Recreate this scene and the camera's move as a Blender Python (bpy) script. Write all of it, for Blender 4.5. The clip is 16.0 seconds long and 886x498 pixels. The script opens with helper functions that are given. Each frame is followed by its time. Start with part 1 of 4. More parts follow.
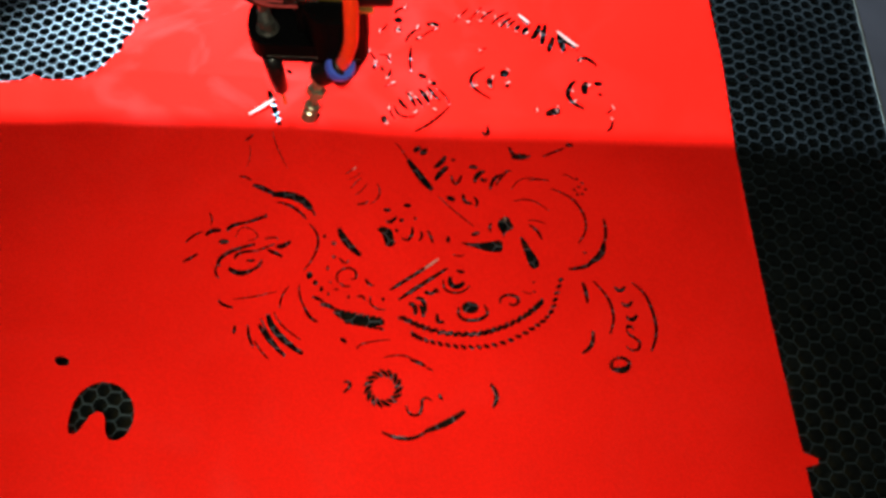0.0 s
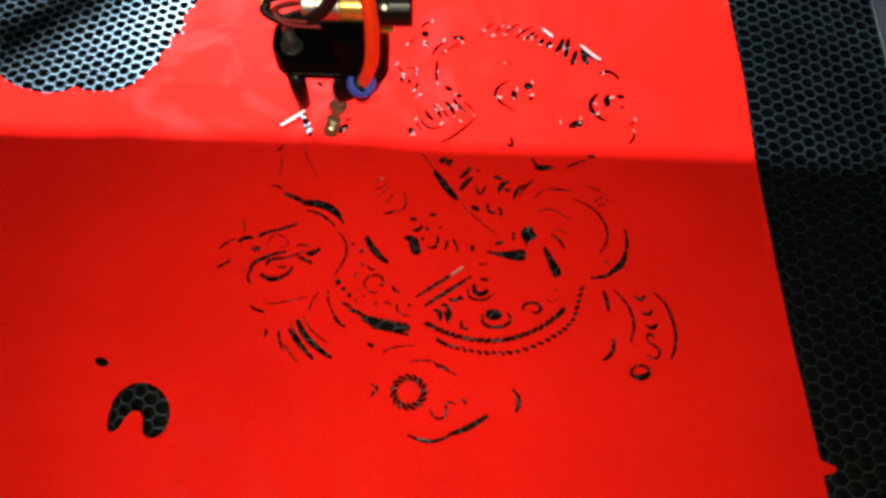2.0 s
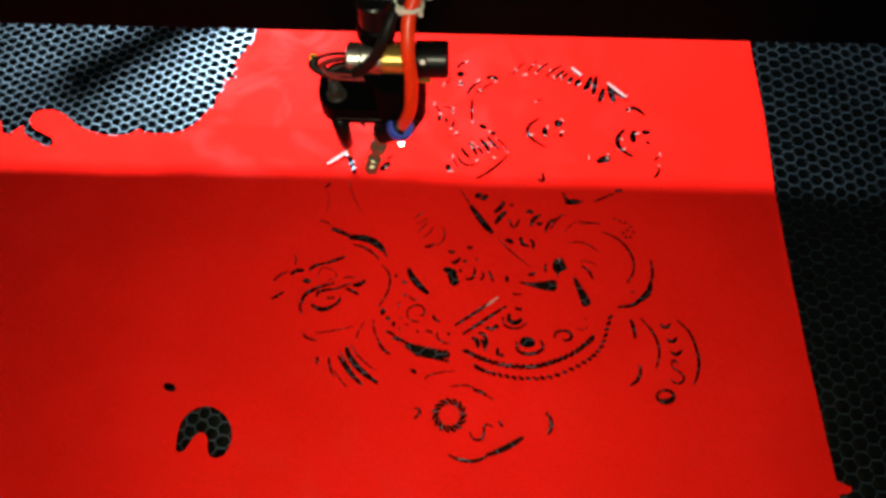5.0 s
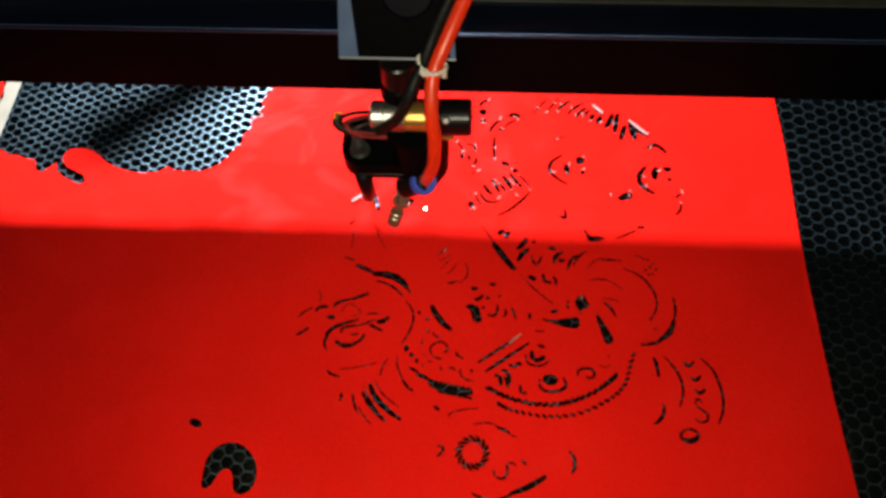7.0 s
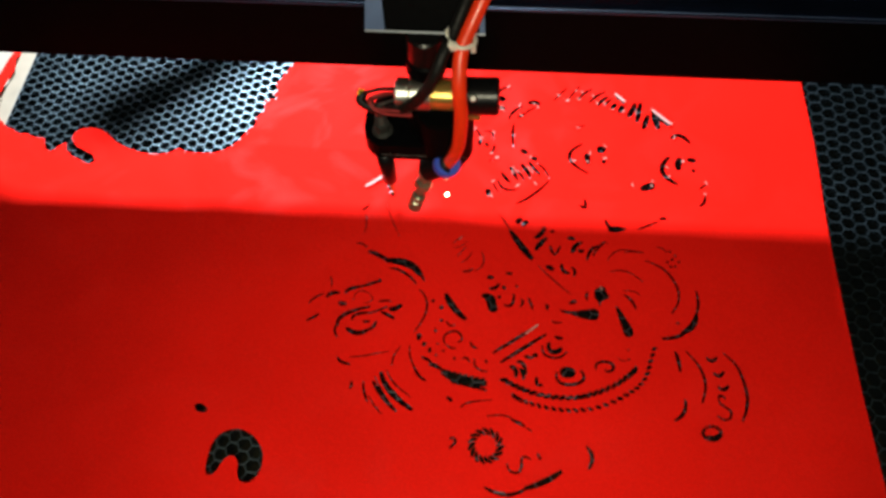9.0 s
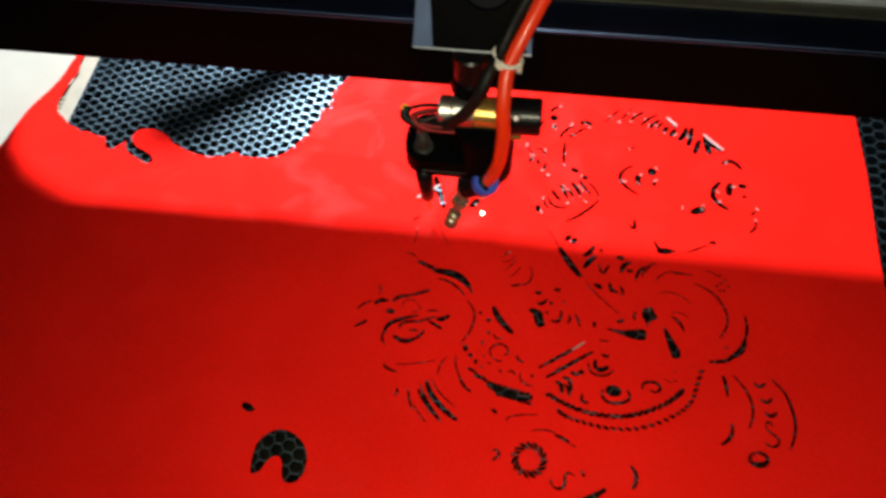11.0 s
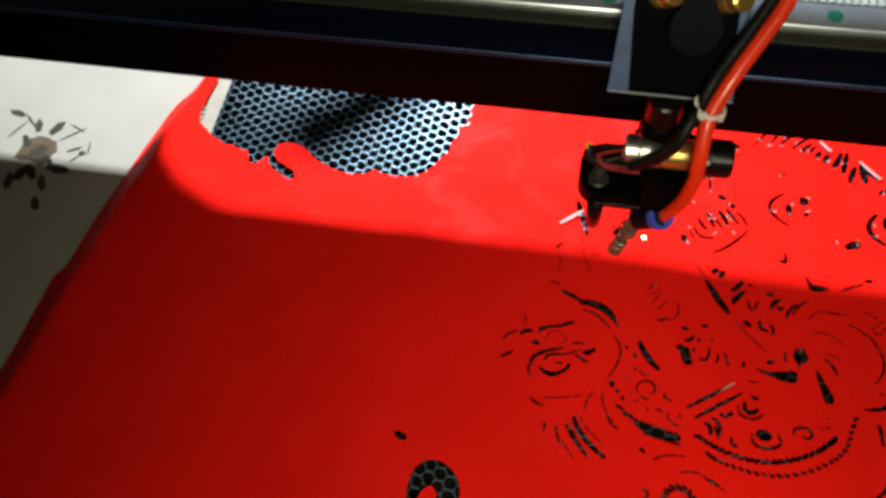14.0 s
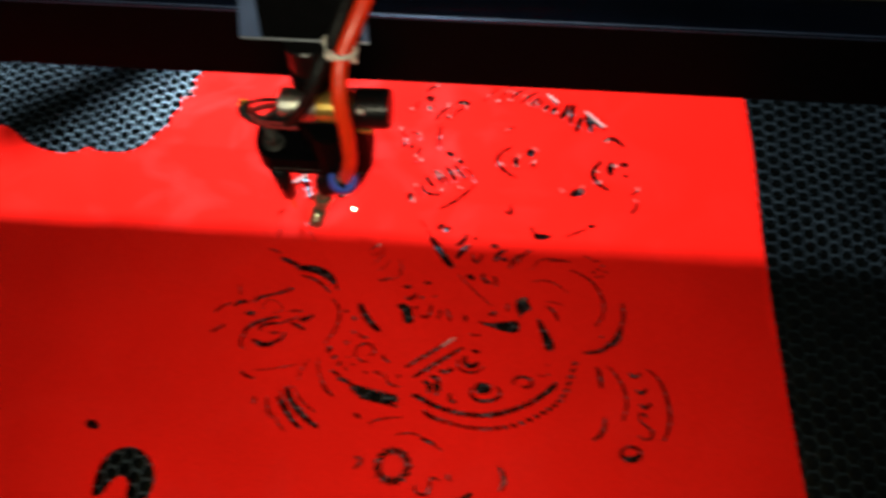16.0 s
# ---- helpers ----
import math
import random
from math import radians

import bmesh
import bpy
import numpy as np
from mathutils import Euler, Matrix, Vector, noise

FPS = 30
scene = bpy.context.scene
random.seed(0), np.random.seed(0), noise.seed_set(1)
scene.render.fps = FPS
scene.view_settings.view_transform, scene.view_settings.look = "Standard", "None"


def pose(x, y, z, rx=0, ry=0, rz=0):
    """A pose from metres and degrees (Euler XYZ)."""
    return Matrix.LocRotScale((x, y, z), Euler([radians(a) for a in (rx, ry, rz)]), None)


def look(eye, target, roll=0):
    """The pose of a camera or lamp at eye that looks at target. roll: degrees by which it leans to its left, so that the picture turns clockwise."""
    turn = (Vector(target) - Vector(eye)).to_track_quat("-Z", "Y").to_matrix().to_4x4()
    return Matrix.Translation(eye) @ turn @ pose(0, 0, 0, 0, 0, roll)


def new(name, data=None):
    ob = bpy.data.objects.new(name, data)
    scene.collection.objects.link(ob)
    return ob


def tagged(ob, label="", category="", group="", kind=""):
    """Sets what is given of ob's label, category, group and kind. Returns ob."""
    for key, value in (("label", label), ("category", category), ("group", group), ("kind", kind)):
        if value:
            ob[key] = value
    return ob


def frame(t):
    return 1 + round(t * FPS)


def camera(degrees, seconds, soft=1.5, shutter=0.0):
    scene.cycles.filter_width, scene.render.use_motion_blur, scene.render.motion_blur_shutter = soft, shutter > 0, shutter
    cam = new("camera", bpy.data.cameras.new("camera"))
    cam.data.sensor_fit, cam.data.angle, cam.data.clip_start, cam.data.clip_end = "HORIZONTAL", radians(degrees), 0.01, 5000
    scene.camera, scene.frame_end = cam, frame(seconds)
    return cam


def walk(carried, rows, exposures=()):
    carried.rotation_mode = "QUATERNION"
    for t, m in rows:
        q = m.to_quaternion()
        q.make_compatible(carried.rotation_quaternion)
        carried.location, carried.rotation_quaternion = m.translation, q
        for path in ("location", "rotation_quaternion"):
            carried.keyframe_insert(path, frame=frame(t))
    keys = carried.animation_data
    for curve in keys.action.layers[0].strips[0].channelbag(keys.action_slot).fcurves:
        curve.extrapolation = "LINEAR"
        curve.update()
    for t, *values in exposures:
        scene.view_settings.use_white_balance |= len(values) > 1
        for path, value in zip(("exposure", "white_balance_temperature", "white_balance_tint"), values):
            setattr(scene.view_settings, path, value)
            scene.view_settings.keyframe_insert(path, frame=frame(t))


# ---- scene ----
cam = camera(60.0, 16.0, soft=3.2, shutter=0.5)
PATH = [
    (0, (-0.024, -0.113, 0.301), (0.043, 0.732, -1.51), 6.9),
    (0.5, (-0.024, -0.114, 0.302), (0.033, 0.737, -1.508), 6.4),
    (1, (-0.024, -0.115, 0.304), (0.023, 0.738, -1.504), 6.0),
    (1.5, (-0.024, -0.116, 0.307), (0.002, 0.739, -1.501), 4.8),
    (2, (-0.026, -0.116, 0.31), (-0.014, 0.74, -1.497), 4.0),
    (2.5, (-0.026, -0.116, 0.313), (-0.039, 0.744, -1.492), 2.5),
    (3, (-0.028, -0.117, 0.317), (-0.05, 0.748, -1.486), 2.0),
    (3.5, (-0.029, -0.115, 0.321), (-0.066, 0.743, -1.485), 1.0),
    (4, (-0.031, -0.114, 0.327), (-0.073, 0.731, -1.485), 0.5),
    (6.5, (-0.032, -0.111, 0.349), (-0.127, 0.778, -1.44), -2.7),
    (7, (-0.034, -0.11, 0.345), (-0.143, 0.797, -1.434), -3.1),
    (7.5, (-0.036, -0.111, 0.341), (-0.156, 0.8, -1.436), -3.4),
    (8, (-0.038, -0.111, 0.337), (-0.159, 0.802, -1.438), -3.0),
    (10.5, (-0.035, -0.121, 0.328), (-0.204, 0.836, -1.42), -3.2),
    (11, (-0.05, -0.122, 0.331), (-0.244, 0.848, -1.407), -3.1),
    (11.5, (-0.061, -0.117, 0.334), (-0.316, 0.836, -1.406), -5.1),
    (12, (-0.078, -0.114, 0.34), (-0.323, 0.816, -1.413), -4.4),
    (12.2, (-0.071, -0.108, 0.341), (-0.295, 0.81, -1.422), -3.6),
    (12.5, (-0.052, -0.1, 0.341), (-0.194, 0.821, -1.428), 0.2),
    (12.8, (-0.044, -0.098, 0.338), (-0.142, 0.835, -1.428), 2.8),
    (13, (-0.043, -0.098, 0.337), (-0.183, 0.836, -1.426), 0.5),
    (13.2, (-0.052, -0.098, 0.339), (-0.269, 0.811, -1.43), -3.4),
    (13.5, (-0.08, -0.096, 0.346), (-0.34, 0.772, -1.437), -6.2),
    (14, (-0.097, -0.091, 0.355), (-0.421, 0.709, -1.449), -11.2),
    (14.5, (-0.098, -0.092, 0.352), (-0.436, 0.702, -1.452), -12.7),
    (15, (-0.078, -0.09, 0.342), (-0.422, 0.704, -1.461), -14.0),
    (15.5, (-0.048, -0.088, 0.330), (-0.322, 0.736, -1.471), -10.7),
    (16, (-0.0045, -0.0975, 0.317), (-0.1145, 0.8165, -1.458), -1.45),
]
walk(cam, [(t, look(eye, target, roll)) for t, eye, target, roll in PATH], [(0, 0.62), (3, 0.56), (4, 0.46), (6.5, 0.22), (10.5, 0.2), (13, 0.08), (16, 0.02)])

# ---- world and lights ----
world = bpy.data.worlds.new("room_air")
world.use_nodes = True
scene.world = world
world.node_tree.nodes["Background"].inputs[0].default_value = (0.75, 0.85, 1.0, 1)
world.node_tree.nodes["Background"].inputs[1].default_value = 0.03


def area_lamp(name, where, target, sx, sy, watts, colour):
    data = bpy.data.lights.new(name, "AREA")
    data.shape, data.size, data.size_y = "RECTANGLE", sx, sy
    data.energy, data.color = watts, colour
    ob = new(name, data)
    ob.matrix_world = look(where, target)
    return ob


# small cool lamp under the lid, behind the gantry
area_lamp("lid_light", (-0.28, 0.56, 0.49), (-0.28, 0.15, 0.08), 0.07, 0.036, 16.4, (0.83, 0.92, 1.0))
# hanging work lamp over the front of the machine
area_lamp("work_light", (-0.045, -0.18, 0.37), (-0.040, -0.015, 0.0), 0.10, 0.08, 0.40, (1.0, 0.95, 0.68)).data.spread = radians(110)


# ---- materials ----
def material(name, colour, rough=0.5, metal=0.0, vary=0.12, grain=60.0, bump=0.0, coarse=9.0, coat=0.0, glow=0.0, spec=0.5):
    m = bpy.data.materials.new(name)
    m.use_nodes = True
    n, l = m.node_tree.nodes, m.node_tree.links
    b = n["Principled BSDF"]
    tex = n.new("ShaderNodeTexCoord")
    fine, big = n.new("ShaderNodeTexNoise"), n.new("ShaderNodeTexNoise")
    fine.inputs["Scale"].default_value, fine.inputs["Detail"].default_value = grain, 6
    big.inputs["Scale"].default_value, big.inputs["Detail"].default_value = coarse, 4
    for t in (fine, big):
        l.new(tex.outputs["Object"], t.inputs["Vector"])
    mix = n.new("ShaderNodeMath")
    mix.operation = "ADD"
    l.new(fine.outputs["Fac"], mix.inputs[0])
    l.new(big.outputs["Fac"], mix.inputs[1])
    ramp = n.new("ShaderNodeMapRange")
    ramp.inputs["From Min"].default_value, ramp.inputs["From Max"].default_value = 0.7, 1.3
    ramp.inputs["To Min"].default_value, ramp.inputs["To Max"].default_value = 1 - vary, 1 + vary
    l.new(mix.outputs[0], ramp.inputs["Value"])
    scale = n.new("ShaderNodeVectorMath")
    scale.operation = "SCALE"
    scale.inputs[0].default_value = colour
    l.new(ramp.outputs["Result"], scale.inputs["Scale"])
    l.new(scale.outputs["Vector"], b.inputs["Base Color"])
    rr = n.new("ShaderNodeMapRange")
    rr.inputs["To Min"].default_value, rr.inputs["To Max"].default_value = max(0.02, rough * 0.8), min(1, rough * 1.2)
    l.new(big.outputs["Fac"], rr.inputs["Value"])
    l.new(rr.outputs["Result"], b.inputs["Roughness"])
    b.inputs["Metallic"].default_value = metal
    b.inputs["Specular IOR Level"].default_value = spec
    b.inputs["Coat Weight"].default_value = coat
    if bump:
        bp = n.new("ShaderNodeBump")
        bp.inputs["Strength"].default_value, bp.inputs["Distance"].default_value = bump, 0.001
        l.new(fine.outputs["Fac"], bp.inputs["Height"])
        l.new(bp.outputs["Normal"], b.inputs["Normal"])
    if glow:
        b.inputs["Emission Color"].default_value = (*colour, 1)
        b.inputs["Emission Strength"].default_value = glow
    return m


RED_PAPER = material("red_paper", (0.86, 0.0108, 0.0063), 0.52, vary=0.10, grain=900, bump=0.04, coarse=14, spec=0.020)


def smudged(m, low, high):
    """Faint shiny smudges where the sheet has been handled."""
    n, l = m.node_tree.nodes, m.node_tree.links
    tex, big, ramp = n.new("ShaderNodeTexCoord"), n.new("ShaderNodeTexNoise"), n.new("ShaderNodeMapRange")
    big.inputs["Scale"].default_value, big.inputs["Detail"].default_value, big.inputs["Distortion"].default_value = 26, 3, 1.2
    ramp.inputs["From Min"].default_value, ramp.inputs["From Max"].default_value = 0.48, 0.72
    ramp.inputs["To Min"].default_value, ramp.inputs["To Max"].default_value = low, high
    l.new(tex.outputs["Object"], big.inputs["Vector"])
    l.new(big.outputs["Fac"], ramp.inputs["Value"])
    l.new(ramp.outputs["Result"], n["Principled BSDF"].inputs["Specular IOR Level"])


smudged(RED_PAPER, 0.012, 0.058)
# one foil in two colours, balancing light inside the cells against the rims
FOIL_WALL = material("glossy_foil_wall", (0.15, 0.195, 0.23), 0.22, 0.96, 0.4, 500, 0.05, 90)
FOIL_EDGE = material("bare_foil_edge", (0.12, 0.17, 0.20), 0.42, 0.96, 0.35, 400, 0.05, 30)
TRAY = material("dark_brown_tray", (0.009, 0.008, 0.005), 0.8, 0, 0.5, 260, 0.3, 60, spec=0.05)
BLACK_PAINT = material("black_anodised", (0.002, 0.002, 0.0024), 0.42, 0, 0.3, 300, 0.05, spec=0.02)
BLACK_SATIN = material("black_satin_steel", (0.004, 0.004, 0.0045), 0.30, 0, 0.3, 300, 0.03, spec=0.28)
BLACK_RUBBER = material("black_rubber", (0.006, 0.006, 0.006), 0.5, 0, 0.3, 200, 0.1, spec=0.2)
BARE_STEEL = material("bare_steel", (0.52, 0.56, 0.62), 0.32, 0.9, 0.15, 200, 0.03)
RAIL_STEEL = material("rail_steel", (0.66, 0.72, 0.80), 0.36, 0.65, 0.12, 200, 0.03)
BRASS = material("brass", (0.74, 0.48, 0.12), 0.28, 0.8, 0.2, 200, 0.05)
DULL_BRASS = material("dull_brass", (0.32, 0.31, 0.22), 0.30, 0.75, 0.3, 200, 0.1)
DULL_STEEL = material("dull_steel", (0.07, 0.07, 0.065), 0.42, 0.6, 0.3, 200, 0.1)
NICKEL = material("nickel", (0.80, 0.79, 0.72), 0.34, 1.0, 0.2, 200, 0.05)
RED_HOSE = material("red_hose", (0.95, 0.048, 0.009), 0.32, 0, 0.06, 150, 0, coat=0.15)
BLUE_PLASTIC = material("blue_plastic", (0.04, 0.09, 0.55), 0.4, 0, 0.1, 150)
WHITE_NYLON = material("white_nylon", (0.75, 0.74, 0.66), 0.45, 0, 0.1, 150)
BELT_GREY = material("pale_grey_belt", (0.55, 0.56, 0.53), 0.5, 0, 0.12, 150)
BELT_DARK = material("grey_belt_back", (0.22, 0.23, 0.22), 0.5, 0, 0.12, 150)
GALVANISED = material("galvanised_steel", (0.085, 0.135, 0.27), 0.38, 0.3, 0.15, 120, 0.03)
COWL = material("blue_black_cover", (0.024, 0.040, 0.095), 0.26, 0.9, 0.3, 40, 0.02, 12)
# blue of the cover's edge highlight, put into the colour
HIGHLIGHT_LIP = material("blue_highlight_lip", (0.16, 0.24, 0.46), 0.46, 0.9, 0.3, 40, 0.02, 12)
MOUNT_BLUE = material("dark_blue_anodised", (0.0035, 0.0035, 0.008), 0.4, 0.0, 0.2, 120, 0.03, spec=0.06)
RAIL_BASE = material("olive_grey_aluminium", (0.16, 0.16, 0.13), 0.3, 0.8, 0.2, 120, 0.03)
CREAM_BOARD = material("cream_board", (0.30, 0.28, 0.23), 0.6, 0, 0.06, 40, 0.05, 6)
FLOWER_INK = material("flower_ink", (0.075, 0.050, 0.026), 0.6, 0, 0.35, 160, 0, 60)
LEAF_INK = material("leaf_ink", (0.032, 0.025, 0.014), 0.6, 0, 0.35, 160, 0, 60)
WOOD_STRIP = material("pale_wood", (0.27, 0.23, 0.17), 0.6, 0, 0.15, 90, 0.2)
SCRAP_GLINT = material("pale_paper_and_glint", (0.58, 0.29, 0.27), 0.6, 0, 0.08, 200)
YELLOW = material("yellow_plastic", (0.75, 0.55, 0.05), 0.5, 0, 0.1, 150)
WIRE_RED = material("red_wire", (0.28, 0.02, 0.02), 0.45, 0, 0.1, 150)
GREEN_PLUG = material("green_plug", (0.02, 0.25, 0.17), 0.5, 0, 0.1, 150)
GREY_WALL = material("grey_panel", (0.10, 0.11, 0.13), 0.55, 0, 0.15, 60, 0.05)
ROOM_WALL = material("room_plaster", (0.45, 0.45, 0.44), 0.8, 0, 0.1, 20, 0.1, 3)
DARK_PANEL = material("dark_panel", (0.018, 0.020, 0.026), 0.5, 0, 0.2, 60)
SPARK = material("hot_spot", (1.0, 0.80, 0.45), 0.5, 0, 0.0, 10, glow=24.0)


# ---- builders ----
def part(name, bm, mat, parent=None, label="", smooth=False):
    me = bpy.data.meshes.new(name)
    bmesh.ops.recalc_face_normals(bm, faces=bm.faces[:])
    bm.to_mesh(me)
    bm.free()
    me.materials.append(mat)
    if smooth:
        for p in me.polygons:
            p.use_smooth = True
    ob = new(name, me)
    if parent:
        ob.parent = parent
    if label:
        ob["label"] = label
    return ob


def empty(name, label, category):
    ob = new(name)
    ob.empty_display_size = 0.01
    return tagged(ob, label, category)


def box(x0, y0, z0, x1, y1, z1, bevel=0.0, segments=2):
    bm = bmesh.new()
    bmesh.ops.create_cube(bm, size=1, matrix=Matrix.LocRotScale(((x0 + x1) / 2, (y0 + y1) / 2, (z0 + z1) / 2), None, (x1 - x0, y1 - y0, z1 - z0)))
    if bevel:
        bmesh.ops.bevel(bm, geom=bm.edges[:], offset=bevel, segments=segments, affect="EDGES", profile=0.5)
    return bm


def turned(p, q, rings, sides=28):
    """A turned body on the axis p to q: rings of (share of the length, radius)."""
    p, q = Vector(p), Vector(q)
    turn = (q - p).to_track_quat("Z", "Y").to_matrix()
    bm = bmesh.new()
    loops = []
    for s, r in rings:
        c = p.lerp(q, s)
        loops.append([bm.verts.new(c + turn @ Vector((r * math.cos(a), r * math.sin(a), 0))) for a in (2 * math.pi * k / sides for k in range(sides))])
    for a, b in zip(loops, loops[1:]):
        for k in range(sides):
            bm.faces.new((a[k], a[(k + 1) % sides], b[(k + 1) % sides], b[k]))
    bm.faces.new(loops[0])
    bm.faces.new(loops[-1][::-1])
    return bm


def rod(p, q, r, edge=0.12, sides=28, r2=None):
    r2 = r if r2 is None else r2
    n = max((Vector(q) - Vector(p)).length, 1e-6)
    e = min(0.3, edge * r / n)
    return turned(p, q, ((0, r * (1 - edge)), (e, r), (1 - e, r2), (1, r2 * (1 - edge))), sides)


def spline(points, steps=10):
    pts = [Vector(p) for p in points]
    pts = [2 * pts[0] - pts[1]] + pts + [2 * pts[-1] - pts[-2]]
    out = []
    for a, b, c, d in zip(pts, pts[1:], pts[2:], pts[3:]):
        for k in range(steps):
            t = k / steps
            out.append(0.5 * (2 * b + (c - a) * t + (2 * a - 5 * b + 4 * c - d) * t * t + (3 * b - a - 3 * c + d) * t ** 3))
    return out + [pts[-2]]


def tube(points, r, sides=14, steps=10, swell=0.0):
    line = spline(points, steps)
    bm = bmesh.new()
    loops, up = [], Vector((0, -1, 0.2)).normalized()
    for k, p in enumerate(line):
        d = (line[min(k + 1, len(line) - 1)] - line[max(k - 1, 0)]).normalized()
        u = d.cross(up).normalized()
        v = d.cross(u)
        rr = r * (1 + swell * math.sin(k * 1.7) * 0.5)
        loops.append([bm.verts.new(p + rr * (math.cos(a) * u + math.sin(a) * v)) for a in (2 * math.pi * j / sides for j in range(sides))])
    for a, b in zip(loops, loops[1:]):
        for k in range(sides):
            bm.faces.new((a[k], a[(k + 1) % sides], b[(k + 1) % sides], b[k]))
    bm.faces.new(loops[0])
    bm.faces.new(loops[-1][::-1])
    return bm


def slab(outline, z0, z1, bevel=0.0):
    """A plate with the outline of (x, y) between two heights."""
    bm = bmesh.new()
    low = [bm.verts.new((x, y, z0)) for x, y in outline]
    high = [bm.verts.new((x, y, z1)) for x, y in outline]
    bm.faces.new(low[::-1])
    top = bm.faces.new(high)
    for k in range(len(low)):
        bm.faces.new((low[k], low[(k + 1) % len(low)], high[(k + 1) % len(low)], high[k]))
    if bevel:
        bmesh.ops.bevel(bm, geom=list(top.edges), offset=bevel, segments=2, affect="EDGES", profile=0.5)
    return bm


MM = 0.001

# ---- machine bed and room ----
LEDGE_Z = -0.030
BED_L, BED_R, BED_F, BED_B = -0.307, 0.2005, -0.32, 0.46

tagged(part("tray_floor", box(BED_L + 0.0002, BED_F, -0.03, BED_R - 0.0002, BED_B, -0.0092), TRAY), "dark brown tray under the honeycomb bed", "tray", kind="structure")
tagged(part("side_ledge", box(-1.0, -0.6, LEDGE_Z - 0.02, -0.3175, 0.70, LEDGE_Z, 0.001), CREAM_BOARD), "cream board printed with brown flowers beside the bed", "board", kind="structure")
tagged(part("wall_back", box(-1.0, 0.70, -0.3, 1.0, 0.72, 0.52), GREY_WALL), "grey painted back panel of the machine", "wall", kind="structure")
# the dark panel at y 0.30 is added out of view to cut the lid lamp
tagged(part("wall_light_stop", box(-1.0, 0.30, 0.266, 1.0, 0.31, 0.52), DARK_PANEL), "unseen dark panel added to cut off the lid lamp's light", "wall", kind="structure")
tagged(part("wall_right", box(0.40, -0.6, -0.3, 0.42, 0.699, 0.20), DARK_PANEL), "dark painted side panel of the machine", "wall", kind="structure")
tagged(part("wall_front", box(-1.0, -0.64, -0.3, 1.0, -0.61, -0.03), GREY_WALL), "grey painted front panel of the machine", "wall", kind="structure")
tagged(part("floor", box(-2.2, -2.2, -0.92, 2.2, 2.2, -0.9), ROOM_WALL), "plain grey room floor", "floor", kind="structure")
tagged(part("ceiling", box(-2.2, -2.2, 1.7, 2.2, 2.2, 1.72), ROOM_WALL), "plain light ceiling", "ceiling", kind="structure")
for nm, b in (("wall_north", (-2.2, 2.2, -0.9, 2.2, 2.24, 1.7)), ("wall_south", (-2.2, -2.24, -0.9, 2.2, -2.2, 1.7)),
              ("wall_west", (-2.24, -2.2, -0.9, -2.2, 2.2, 1.7)), ("wall_east", (2.2, -2.2, -0.9, 2.24, 2.2, 1.7))):
    tagged(part(nm, box(*b), ROOM_WALL), "plain plaster room wall", "wall", kind="structure")

# right-hand frame of the bed: dark plate with a bright folded edge
frame_r = empty("bed_frame", "dark metal frame plate beside the honeycomb bed", "frame")
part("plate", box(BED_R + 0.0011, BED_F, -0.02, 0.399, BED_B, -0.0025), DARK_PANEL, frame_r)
part("lip", box(BED_R, BED_F, -0.02, BED_R + 0.0009, BED_B, -0.001), RAIL_BASE, frame_r, "thin bright folded metal lip")


